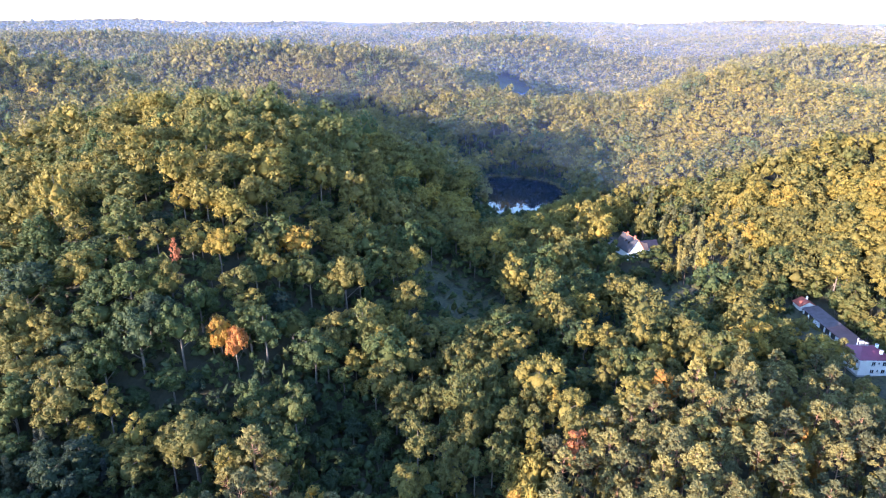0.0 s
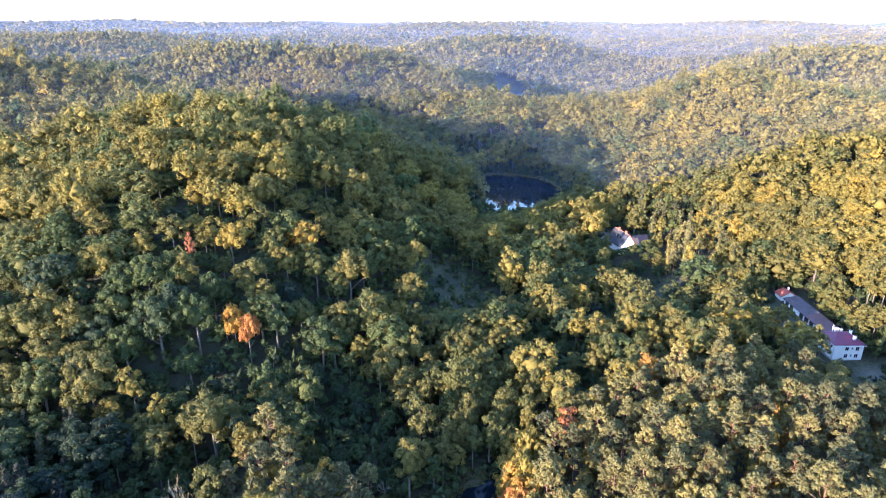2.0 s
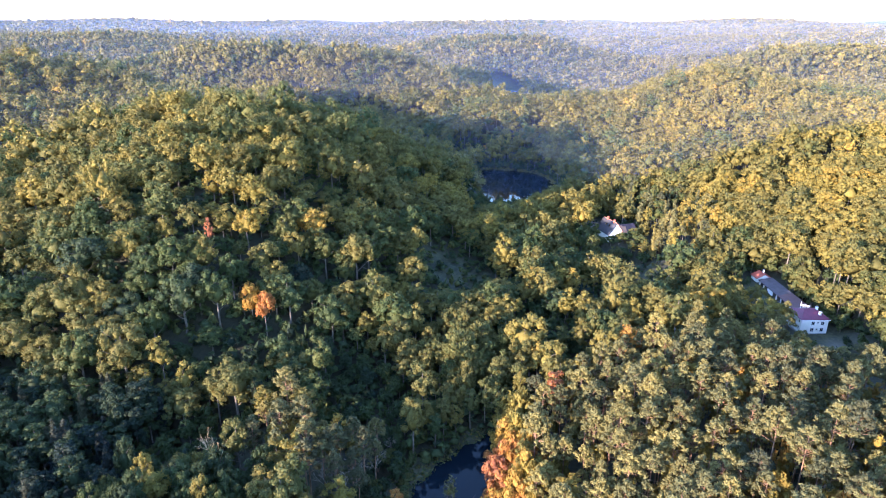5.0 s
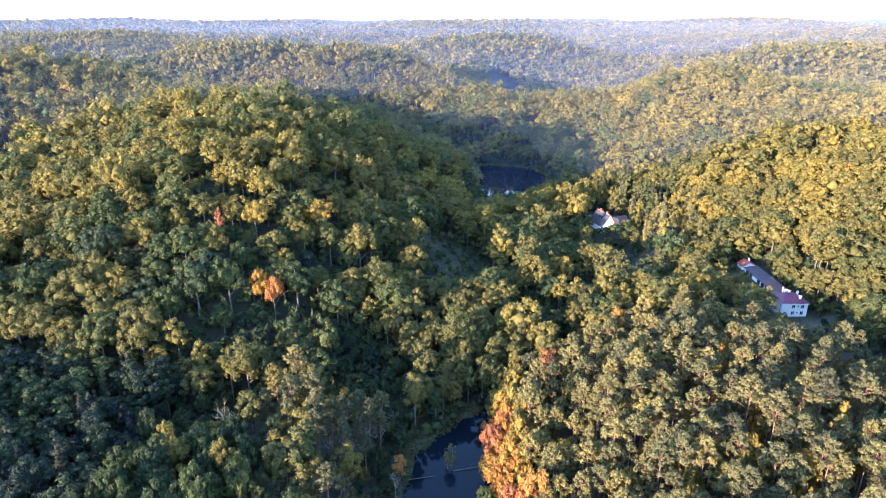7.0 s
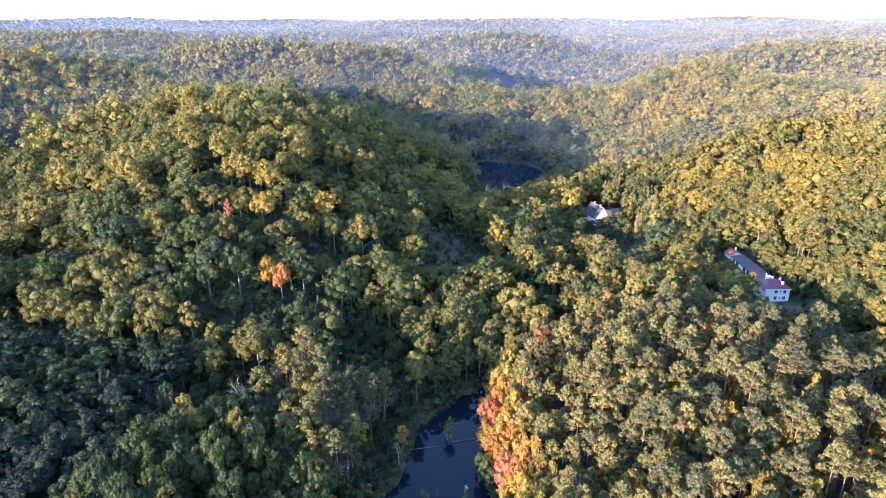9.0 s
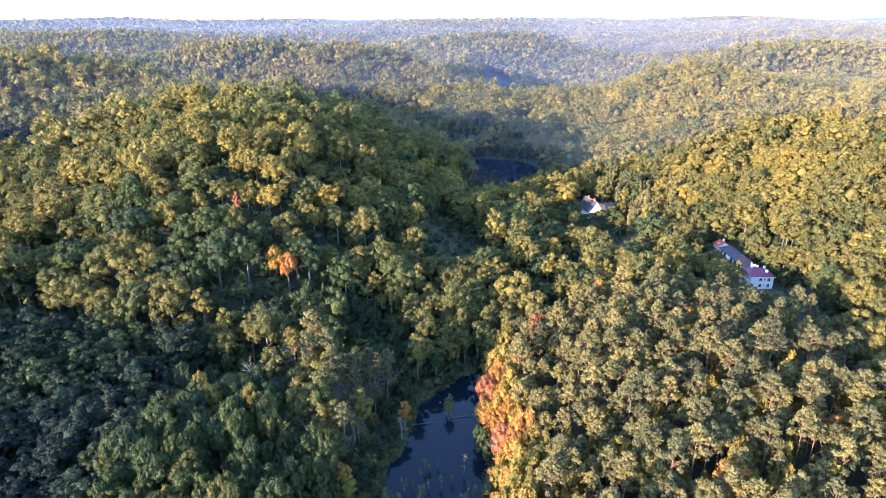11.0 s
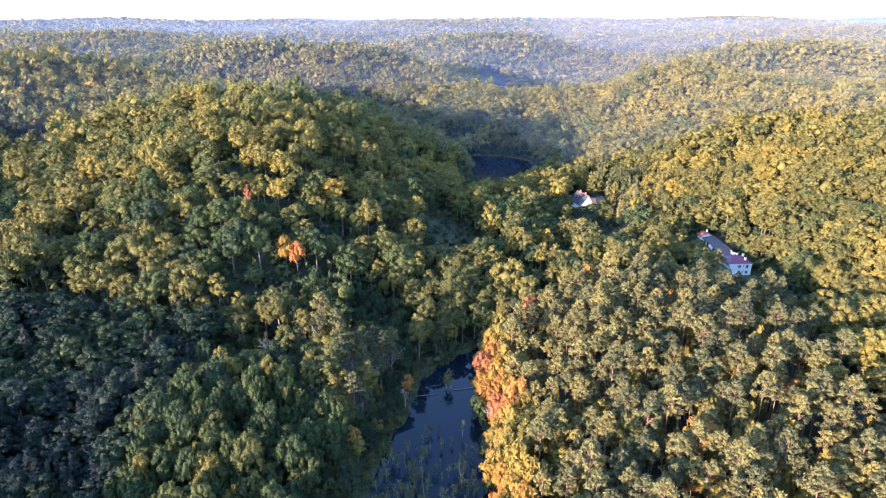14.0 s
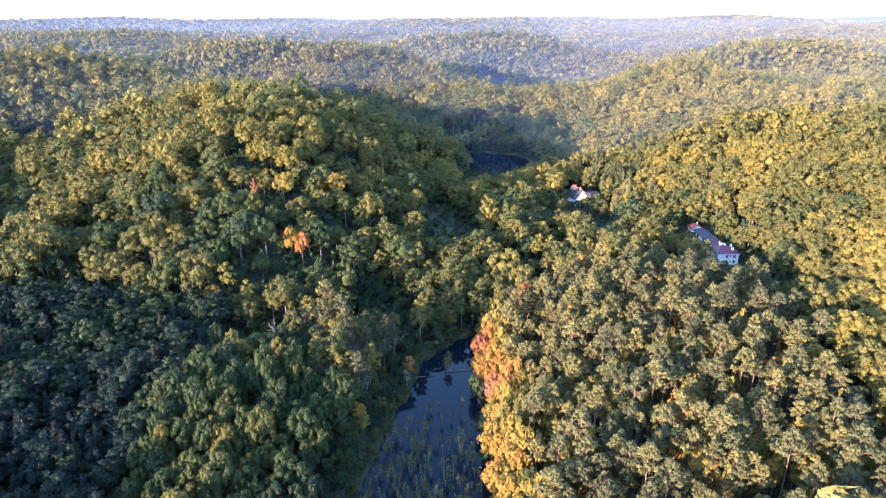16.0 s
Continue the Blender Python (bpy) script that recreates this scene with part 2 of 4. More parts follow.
M_WATER = water_material()
for line, level, label in zip(PONDS, WATER_Z, ("dark narrow woodland pond with drowned saplings", "dark still forest lake below the wooded hill")):
    xs = [p[0] - p[2] for p in line] + [p[0] + p[2] for p in line]
    ys = [p[1] - p[2] for p in line] + [p[1] + p[2] for p in line]
    X, Y = np.meshgrid(np.arange(min(xs) - 6, max(xs) + 6, 2.0), np.arange(min(ys) - 6, max(ys) + 6, 2.0))
    i2 = np.arange(X.size).reshape(X.shape)
    q = np.stack([i2[:-1, :-1], i2[:-1, 1:], i2[1:, 1:], i2[1:, :-1]], -1).reshape(-1, 4)
    q = q[shore(X, Y, line).ravel()[q].min(1) < 2.5]
    used, inv = np.unique(q, return_inverse=True)
    V = np.stack([X.ravel(), Y.ravel(), np.full(X.size, level)], -1)[used]
    tagged(new("water", mesh_from("water", V, inv.reshape(-1, 4), [M_WATER])), label, "pond", kind="structure")


# ---- trees ----
def ico(level=1):
    b = bmesh.new()
    bmesh.ops.create_icosphere(b, subdivisions=level, radius=1)
    V = np.array([w.co[:] for w in b.verts])
    F = np.array([[w.index for w in f.verts] for f in b.faces])
    b.free()
    return V, F


ICO_V, ICO_F = ico(1)
OCT_V = np.array([(1, 0, 0), (0, 1, 0), (-1, 0, 0), (0, -1, 0), (0, 0, 1), (0, 0, -0.8)], float)
OCT_F = np.array([(0, 1, 4), (1, 2, 4), (2, 3, 4), (3, 0, 4), (1, 0, 5), (2, 1, 5), (3, 2, 5), (0, 3, 5)])


def unit(a):
    return a / np.maximum(np.linalg.norm(a, axis=-1, keepdims=True), 1e-9)


def soup(parts_list):
    """Joins (verts, tris) lists."""
    V, F, n = [], [], 0
    for v_, f_ in parts_list:
        V.append(v_)
        F.append(f_ + n)
        n += len(v_)
    return np.concatenate(V), np.concatenate(F)


def blades(rng, at, normal, size, wild=0.5, long=1.35):
    """Leaf clumps: one triangle each, facing roughly along the normals."""
    n = unit(normal + wild * rng.normal(size=normal.shape))
    a = unit(np.cross(n, rng.normal(size=n.shape)))
    b = np.cross(n, a)
    s = size * rng.uniform(0.6, 1.35, (len(at), 1))
    p = at + 0.15 * s * rng.normal(size=at.shape)
    V = np.stack([p - 0.55 * s * a - 0.4 * s * b, p + 0.55 * s * a - 0.4 * s * b, p + 0.75 * s * b * long + 0.3 * s * rng.normal(size=at.shape)], 1).reshape(-1, 3)
    return V, np.arange(len(V)).reshape(-1, 3)


def stick(p, q, r0, r1, sides=5):
    """A tapered round stick from p to q."""
    p, q = np.array(p, float), np.array(q, float)
    w = unit((q - p)[None])[0]
    a = unit(np.cross(w, (0.31, 0.9, 0.2))[None])[0]
    b = np.cross(w, a)
    an = np.arange(sides) * 2 * math.pi / sides
    ring = np.cos(an)[:, None] * a + np.sin(an)[:, None] * b
    V = np.concatenate([p + r0 * ring, q + r1 * ring])
    F = []
    for i in range(sides):
        j = (i + 1) % sides
        F += [(i, j, sides + j), (i, sides + j, sides + i)]
    return V, np.array(F)


def broad_crown(rng, height, radius, base, lobes, leaves, size, wild=0.4, hull=(ICO_V, ICO_F), full=0.74):
    """A domed crown of rounded leaf masses: cores, and leaf clumps that lie over their outside."""
    hv, hf = hull
    mid, half = base * 0.45 + height * 0.55, (height - base) / 2
    skew = rng.normal(size=2) * 0.14 * radius
    c, r = [], []
    for i in range(lobes):
        zz = 0.98 - 1.5 * (i + 0.35) / lobes
        ang = i * 2.39996 + rng.uniform(-0.5, 0.5)
        out = math.sqrt(max(0.0, 1 - zz * zz)) * rng.uniform(0.5, 0.88)
        up = zz * half * 0.74 + rng.normal() * 0.08 * half
        c.append((radius * out * math.cos(ang) + skew[0] * zz, radius * out * math.sin(ang) + skew[1] * zz, mid + up))
        r.append(radius * rng.uniform(0.65, 1.25) * min(0.52, 1.25 / math.sqrt(lobes)))
    if not lobes:
        c, r = [(0, 0, mid)], [radius * 0.9]
    c, r = np.array(c), np.array(r)
    parts_ = [(np.array([0, 0, mid - 0.1 * half]) + hv * np.array([radius, radius, half]) * (0.5 if leaves > 60 else 0.62), hf)]
    parts_ += [(ce + hv * ra * full * np.array([1, 1, 0.9]) * (1 + 0.16 * rng.normal(size=(len(hv), 1))), hf) for ce, ra in zip(c, r)]
    if leaves:
        k = rng.choice(len(c), leaves * 3, p=r ** 2 / (r ** 2).sum())
        away = unit(c[k] - np.array([0, 0, mid - 0.25 * half]))
        d = unit(unit(rng.normal(size=(leaves * 3, 3))) + 0.75 * away)
        p = c[k] + d * r[k, None] * rng.uniform(0.68, 1.18, (leaves * 3, 1)) * np.array([1, 1, 0.92])
        buried = (np.linalg.norm(p[:, None] - c[None], axis=2) < 0.70 * r[None]).sum(1) > 0
        p, d = p[~buried][:leaves], d[~buried][:leaves]
        parts_.append(blades(rng, p, d, size, wild))
    return soup(parts_)


def pine_crown(rng, height, radius, base, clumps, tufts, size):
    """Rounded clumps of needles on an umbrella of limbs."""
    c, r = [], []
    for i in range(clumps):
        rho = math.sqrt((i + 0.4) / clumps)
        ang = i * 2.39996 + rng.uniform(-0.4, 0.4)
        out = radius * rho * rng.uniform(0.7, 1.0)
        c.append((out * math.cos(ang), out * math.sin(ang), height - 0.6 - (height - base) * rho ** 1.6 * rng.uniform(0.5, 1.0)))
        r.append(radius * rng.uniform(0.75, 1.25) * min(0.6, 1.15 / math.sqrt(clumps)))
    c, r = np.array(c), np.array(r)
    parts_ = [(ce + OCT_V * ra * np.array([0.85, 0.85, 0.62]) * (1 + 0.16 * rng.normal(size=(6, 1))), OCT_F) for ce, ra in zip(c, r)]
    if tufts:
        k = rng.choice(len(c), tufts, p=r ** 2 / (r ** 2).sum())
        d = unit(rng.normal(size=(tufts, 3)) + np.array([0, 0, 0.75]))
        p = c[k] + d * r[k, None] * rng.uniform(0.7, 1.12, (tufts, 1)) * np.array([1, 1, 0.8])
        n = unit(0.55 * np.cross(d, rng.normal(size=d.shape)) + d)
        parts_.append(blades(rng, p, n, size, 0.35, 1.7))
    return soup(parts_), c


def spruce_crown(rng, height, radius, base, tiers, per, size):
    """Drooping tiers of boughs round a spire."""
    parts_ = []
    an = np.arange(6) * math.pi / 3
    ring = np.stack([np.cos(an), np.sin(an), 0 * an], 1)
    V = np.concatenate([[(0, 0, height * 0.98)], ring * radius * 0.62 + (0, 0, base + 0.5)])
    parts_.append((V, np.array([(0, 1 + i, 1 + (i + 1) % 6) for i in range(6)])))
    for i in range(tiers):
        t = (i + 0.6) / tiers
        z = height - (height - base) * t
        r = radius * t ** 0.85
        a = rng.uniform(0, 2 * math.pi, per)
        o = rng.uniform(0.55, 1.05, per)
        p = np.stack([np.cos(a) * r * o, np.sin(a) * r * o, np.full(per, z) - 0.25 * r * o + rng.normal(size=per) * 0.25], 1)
        d = np.stack([np.cos(a) * 0.6, np.sin(a) * 0.6, np.full(per, 0.9)], 1)
        parts_.append(blades(rng, p, d, size * (0.6 + 0.6 * t), 0.45, 1.3))
    return soup(parts_)


def trunk_mesh(rng, height, r, limbs, crown_r, base, sides=6):
    parts_ = []
    lean = rng.normal(size=2) * 0.25
    pts_ = [(0, 0, -0.8, r * 1.25), (lean[0] * 0.3, lean[1] * 0.3, height * 0.4, r * 0.85), (lean[0], lean[1], height * 0.88, r * 0.25)]
    for a, b in zip(pts_, pts_[1:]):
        parts_.append(stick(a[:3], b[:3], a[3], b[3], sides))
    for i in range(limbs):
        an = i * 2.4 + rng.uniform(-0.4, 0.4)
        z = base + (height * 0.8 - base) * (i + 0.3) / limbs
        parts_.append(stick((0, 0, z), (math.cos(an) * crown_r * 0.7, math.sin(an) * crown_r * 0.7, z + crown_r * rng.uniform(0.25, 0.6)), r * 0.38, r * 0.1, 4))
    return soup(parts_)


def variants(kind, detail, count, seed):
    """count shapes of a kind: crown and trunk, about 18 m high, at detail 4 (near) to 0 (far)."""
    out = []
    for i in range(count):
        rng = np.random.default_rng(seed * 100 + i)
        if kind in ("round", "tall"):
            wide = kind == "round"
            H, R, B = (rng.uniform(15.0, 18.0), rng.uniform(5.0, 6.6), rng.uniform(3.0, 5.0)) if wide else (rng.uniform(16, 18.5), rng.uniform(2.7, 3.6), rng.uniform(4, 5.5))
            lobes, leaves, size = ((30, 1500, 0.40), (20, 640, 0.58), (5, 160, 0.95), (2, 32, 1.7), (0, 8, 3.2))[4 - detail]
            if not wide:
                lobes, leaves, size = int(lobes * 0.6), int(leaves * 0.6), size * 0.85
            crown = broad_crown(rng, H, R, B, lobes, leaves, size, (0.9, 0.9, 0.9, 0.65, 0.55)[detail], (ICO_V, ICO_F) if detail == 4 else (OCT_V, OCT_F), (1.0, 0.8, 0.66, 0.72, 0.72)[detail])
            stem = trunk_mesh(rng, H, 0.3 if wide else 0.2, 5 if detail == 4 else 0, R, B, 6 if detail == 4 else 3)
        elif kind == "pine":
            H, R, B = rng.uniform(16.5, 18.5), rng.uniform(2.6, 3.4), rng.uniform(10.0, 11.6)
            clumps, tufts, size = ((28, 900, 0.30), (17, 280, 0.52), (10, 90, 1.0), (4, 22, 1.8), (1, 5, 3.0))[4 - detail]
            crown, tips = pine_crown(rng, H, R, B, clumps, tufts, size)
            stem = [trunk_mesh(rng, H, 0.17, 0, R, B, 6 if detail == 4 else 3)]
            if detail == 4:
                stem += [stick((0, 0, t[2] - 1.2), t, 0.05, 0.02, 3) for t in tips[4:]]
            stem = soup(stem)
        else:
            H, R, B = rng.uniform(15, 18), rng.uniform(2.2, 2.9), rng.uniform(1.5, 3)
            tiers, per, size = ((15, 30, 0.75), (10, 16, 1.1), (8, 10, 1.5), (4, 5, 2.4), (2, 3, 3.2))[4 - detail]
            crown = spruce_crown(rng, H, R, B, tiers, per, size)
            stem = trunk_mesh(rng, H, 0.16, 0, R, B, 5 if detail == 4 else 3)
        out.append((crown, stem))
    return out


def wood(name, shapes, rows, leaf_mat, bark_mat, label, stems=True):
    """Many trees as one object. rows: x, y, z, turn, width scale, height scale, tone."""
    rng = np.random.default_rng(len(rows))
    pick = rng.integers(0, len(shapes), len(rows))
    V, F, M, T, n = [], [], [], [], 0
    for s, (crown, stem) in enumerate(shapes):
        r = rows[pick == s]
        if not len(r):
            continue
        for (cv, cf), mi in ((crown, 0), (stem, 1)):
            if mi and not stems:
                continue
            c, si = np.cos(r[:, 3])[:, None], np.sin(r[:, 3])[:, None]
            X = (cv[None, :, 0] * c - cv[None, :, 1] * si) * r[:, 4:5] + r[:, 0:1]
            Y = (cv[None, :, 0] * si + cv[None, :, 1] * c) * r[:, 4:5] + r[:, 1:2]
            Z = cv[None, :, 2] * r[:, 5:6] + r[:, 2:3]
            V.append(np.stack([X, Y, Z], -1).reshape(-1, 3))
            F.append((cf[None] + (np.arange(len(r)) * len(cv))[:, None, None]).reshape(-1, 3) + n)
            M.append(np.full(len(r) * len(cf), mi))
            T.append(np.repeat(r[:, 6], len(cv)))
            n += len(r) * len(cv)
    me = mesh_from(name, np.concatenate(V), np.concatenate(F), [leaf_mat, bark_mat], np.concatenate(M))
    at = me.attributes.new("tone", "FLOAT", "POINT")
    at.data.foreach_set("value", np.concatenate(T).astype(np.float32))
    return tagged(new(name, me), label, "forest", kind="stuff")


def part(name, me, parent, label=""):
    ob = new(name, me)
    ob.parent = parent
    return tagged(ob, label) if label else ob


# which wood grows where
def inside(x, y, cx, cy, rx, ry):
    return ((x - cx) / rx) ** 2 + ((y - cy) / ry) ** 2 < 1


def lane_x(y):
    """The track between the pines and the hill."""
    return 117 + (y - 70) * 0.24


def zones(x, y, z):
    """0 none, 1 hill broadleaf west, 2 hill broadleaf east, 3 valley alders, 4 pine plateau, 5 dark young conifers
    toned darker still for shade, 8 green wood west of the pond, 6 bank pines and birches, 7 hill conifers.
    """
    zone = np.where(x > 0.12 * y + 85, 2, 1)
    low = (z < 9) & (y < 700)
    zone = np.where(low, 3, zone)
    zone = np.where((x > 20.5 + 1.5 * np.sin(y / 7)) & (x < lane_x(y)) & (y < 118 + 0.5 * x), 4, zone)
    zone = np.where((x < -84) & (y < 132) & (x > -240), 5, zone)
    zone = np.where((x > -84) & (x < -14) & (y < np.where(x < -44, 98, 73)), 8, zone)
    zone = np.where(((x > -44) & (x < -14) & (y > 72) & (y < 120)) | inside(x, y, -46, 116, 15, 14), 6, zone)
    zone = np.where(inside(x, y, 118, 300, 26, 50) & (x > 104), 7, zone)
    zone = np.where(inside(x, y, 150, 800, 90, 60), 7, zone)
    for line in PONDS:
        zone = np.where(shore(x, y, line) < np.where(y > 300, 1.5, 2.0), 0, zone)
    zone = np.where((shore(x, y, PONDS[0]) < 10) & (x < 3) & (y < 116), 0, zone)
    zone = np.where((shore(x, y, PONDS[0]) < 9) & (x > 3) & (y < 128), 0, zone)
    zone = np.where(inside(x, y, 5, 242, 18, 18) | inside(x, y, 94, 247, 15, 23) | inside(x, y, 90, 322, 9, 22), 0, zone)
    zone = np.where(inside(x, y, 90, 880, 30, 110) | inside(x, y, 1620, 2950, 360, 150) | inside(x, y, 2080, 3040, 190, 70), 0, zone)
    zone = np.where(np.abs(x - lane_x(y)) < np.where(y < 200, 3.0, 0), 0, zone)
    zone = np.where(((x > 129) & (x < 146) & (y > 166) & (y < 229)) | inside(x, y, 134, 168, 9, 8) | inside(x, y, 131, 196, 5, 24) | inside(x, y, 92, 287, 15, 15) | inside(x, y, 68, 284, 6, 6), 0, zone)
    return zone


# trees kept below the camera's view of waters, meadows, houses: place, height, half width
SIGHT = [(24, 380, 1, 9), (38, 384, 1, 10), (52, 396, 1, 10), (66, 410, 1, 9), (80, 430, 1, 9), (5, 238, 1, 13), (93, 242, 6, 10), (136, 165, 11, 9), (144, 168, 11, 8), (86, 280, 11, 10), (94, 284, 11, 10), (100, 290, 11, 9), (26, 240, 5, 8), (58, 216, 8, 8)]
THICKETS = [(-26, 138, 15, 24, 0.55), (36, 186, 9, 22, 0.55), (42, 158, 9, 9, 0.5), (-46, 160, 20, 9, 0.55), (-80, 146, 24, 7, 0.55), (-70, 112, 17, 15, 0.5), (83, 224, 13, 13, 0.42), (2, 222, 14, 8, 0.45)]      # low growth: place, half sizes, height
CLUMPS = [(9, 152, 20, 21, 1.02, 0.37), (54, 187, 9, 15, 1.05, 0.48), (8, 184, 10, 6, 1.0, 0.5), (50, 334, 14, 12, 1.05, 0.55)]      # groups of one kind: place, half sizes, height, tone
SPACING = {1: 9.0, 2: 8.6, 3: 6.0, 4: 5.0, 5: 4.5, 6: 5.4, 7: 7.0, 8: 4.6}
rng = np.random.default_rng(7)


def scatter(spacing, x0, x1, y0, y1):
    X, Y = np.meshgrid(np.arange(x0, x1, spacing), np.arange(y0, y1, spacing * 0.87))
    X = X + (np.arange(X.shape[0]) % 2)[:, None] * spacing / 2
    X = (X + rng.uniform(-0.38, 0.38, X.shape) * spacing).ravel()
    Y = (Y + rng.uniform(-0.38, 0.38, Y.shape) * spacing).ravel()
    return X, Y


def patchy(x, y, k=0.0):
    return np.sin(x / 31 + k) * np.sin(y / 27 + 2 * k) + 0.6 * np.sin(x / 13 - y / 17 + k)


trees = []      # x, y, z, turn, width, height, tone, zone, distance
for band, (d0, d1, grow) in enumerate(((0, 215, 1.0), (215, 560, 1.0), (560, 1300, 0.92), (1300, 2000, 1.4), (2000, 3600, 1.9))):
    for zn, sp in SPACING.items():
        sp = sp * grow if band < 3 else (13.0, 19.0)[band - 3]
        if band > 2 and zn not in (1, 2):
            continue
        X, Y = scatter(sp, -min(d1, 2700), min(d1, 2700), -110, d1)
        D = np.hypot(X, np.maximum(Y, 100))
        ok = (D >= d0) & (D < d1) & (np.abs(X + 8) < 0.745 * (Y + 100) + 55) & (Y > -60)
        X, Y, D = X[ok], Y[ok], D[ok]
        Z = ground(X, Y)
        ok = zones(X, Y, Z) == zn
        X, Y, Z, D = X[ok], Y[ok], Z[ok], D[ok]
        n = len(X)
        s = rng.normal(1, 0.11 if zn == 2 else 0.17, n).clip(0.55, 1.5)
        w, h = s * (1.0, 1.0, 0.9, 1.35, 2.0)[band], s * rng.normal(1, 0.08, n)
        p = patchy(X, Y, zn) * 0.08
        # zone 5 is toned near-black: the shade over it is put in its colour
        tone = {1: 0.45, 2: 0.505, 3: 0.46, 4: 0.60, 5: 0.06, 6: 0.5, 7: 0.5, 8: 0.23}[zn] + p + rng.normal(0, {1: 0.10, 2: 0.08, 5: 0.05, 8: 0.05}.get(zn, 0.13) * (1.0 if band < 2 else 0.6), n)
        if zn in (1, 2):
            tone = np.where(rng.random(n) < 0.01, rng.uniform(0.62, 0.78, n), tone)
        if zn in (1, 2):
            w *= 1.08 if zn == 2 else 1.03
            h *= rng.normal(0.96, 0.10, n)
        if zn == 3:
            w *= 1.05
        if zn == 5:
            h *= 0.78
            w *= 1.0
        if zn == 8:
            w *= 0.56
            h *= rng.uniform(0.72, 1.0, n)
            tone = np.where(rng.random(n) < 0.08, 0.55, tone)
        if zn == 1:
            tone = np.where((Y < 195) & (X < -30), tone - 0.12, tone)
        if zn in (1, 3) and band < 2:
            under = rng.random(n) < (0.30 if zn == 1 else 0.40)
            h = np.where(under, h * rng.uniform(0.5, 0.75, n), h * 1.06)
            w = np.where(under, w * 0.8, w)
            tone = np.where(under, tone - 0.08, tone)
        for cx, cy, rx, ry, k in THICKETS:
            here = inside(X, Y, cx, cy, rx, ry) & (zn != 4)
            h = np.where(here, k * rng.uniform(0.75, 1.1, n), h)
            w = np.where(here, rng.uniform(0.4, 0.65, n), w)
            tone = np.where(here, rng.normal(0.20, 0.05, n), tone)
        for cx, cy, rx, ry, k, tn in CLUMPS:
            here = inside(X, Y, cx, cy, rx, ry) & (zn != 4)
            h = np.where(here, k * rng.uniform(0.86, 1.1, n), h)
            w = np.where(here, rng.uniform(0.72, 0.98, n), w)
            tone = np.where(here, rng.normal(tn, 0.05, n), tone)
        low = inside(X, Y, 120, 160, 22, 22) | inside(X, Y, 128, 200, 14, 34) | inside(X, Y, 88, 262, 22, 28) 
        for sx, sy, sz, sw in SIGHT:
            f = (Y + 25) / (sy + 25)
            lane = (np.abs(X - sx * f) < sw * f) & (f < 1) & (f > 0.7)
            h = np.where(lane, np.minimum(h, np.maximum(119 + (sz - 119) * f - Z, 1.0) / 17.5), h)
        h = np.where(low, h * 0.7, h)
        w = np.where(low, w * 0.8, w)
        w = np.where(h < 0.6, w * np.clip(h / 0.6, 0.3, 1), w)
        trees.append(np.stack([X, Y, Z, rng.uniform(0, 6.28, n), w, h, tone.clip(0.02, 0.98), np.full(n, zn), D], 1))
X, Y = scatter(11, -330, 330, -420, -58)       # the wood goes on behind
n = len(X)
trees.append(np.stack([X, Y, ground(X, Y), rng.uniform(0, 6.28, n), rng.uniform(1.1, 1.5, n), rng.uniform(0.8, 1.15, n), rng.uniform(0.25, 0.6, n), np.full(n, 1.0), np.full(n, 900.0)], 1))
trees = np.concatenate(trees)
# single trees that stand out: x, y, height of the top, width, tone, shape
MARKS = [(-63, 164, 35, 0.6, 0.93, 0), (-68, 166, 37, 0.7, 0.84, 0), (-56, 217, 47, 0.9, 0.64, 0), (-76, 222, 49, 0.9, 0.58, 0), (-89, 190, 51, 0.5, 1.0, 1), (26.5, 238, 28, 1.3, 0.60, 1), (23, 236, 22, 1.2, 0.58, 1), (30, 236, 22.5, 1.2, 0.60, 1), (26, 233, 17, 1.2, 0.56, 1), (38, 238, 20, 1.0, 0.72, 1),
         (37, 223, 19, 0.8, 0.80, 1), (60, 151, 26, 1.1, 0.86, 0), (32, 130, 22, 1.0, 0.97, 1), (-69, 84, 25, 0.8, 0.60, 0), (-73, 90, 23, 0.6, 0.62, 0), (5, 154, 27, 1.3, 0.36, 0), (115, 76, 29, 1.1, 0.40, 3), (114, 95, 28, 1.0, 0.40, 3),
         # the last two are added to shade the white house's wall
         (54, 191, 21, 1.2, 0.58, 1), (59, 184, 20, 1.1, 0.56, 1), (49, 197, 21, 1.1, 0.60, 1), (47, 192, 19, 1.0, 0.64, 1), (61, 178, 19, 1.1, 0.54, 1), (66, 358, 20, 1.0, 0.60, 0), (60, 352, 17, 0.8, 0.58, 0), (27, 362, 14, 0.9, 0.10, 3), (34, 360, 14.5, 0.9, 0.12, 3), (106, 318, 21, 1.2, 0.45, 0), (112, 314, 20, 1.0, 0.48, 0), (-13, 93, 11.5, 0.8, 0.90, 1), (-28, 63, 13, 0.8, 0.84, 1), (-26, 60, 10, 0.8, 0.62, 1), (-26, 88, 19, 1.1, 0.64, 1), (71, 277, 20, 0.9, 0.28, 0), (75, 269, 18, 0.8, 0.34, 0)]
marks = []
for mx, my, top, wide, tn, sh in MARKS:
    mz = float(ground(mx, my))
    marks.append((mx, my, mz, 1.0 + mx, wide, (top - mz) / 17.5, tn, 10 + sh, 0.0))
    trees = trees[np.hypot(trees[:, 0] - mx, trees[:, 1] - my) > 3.4 * wide]
trees = np.concatenate([np.array(marks), trees])

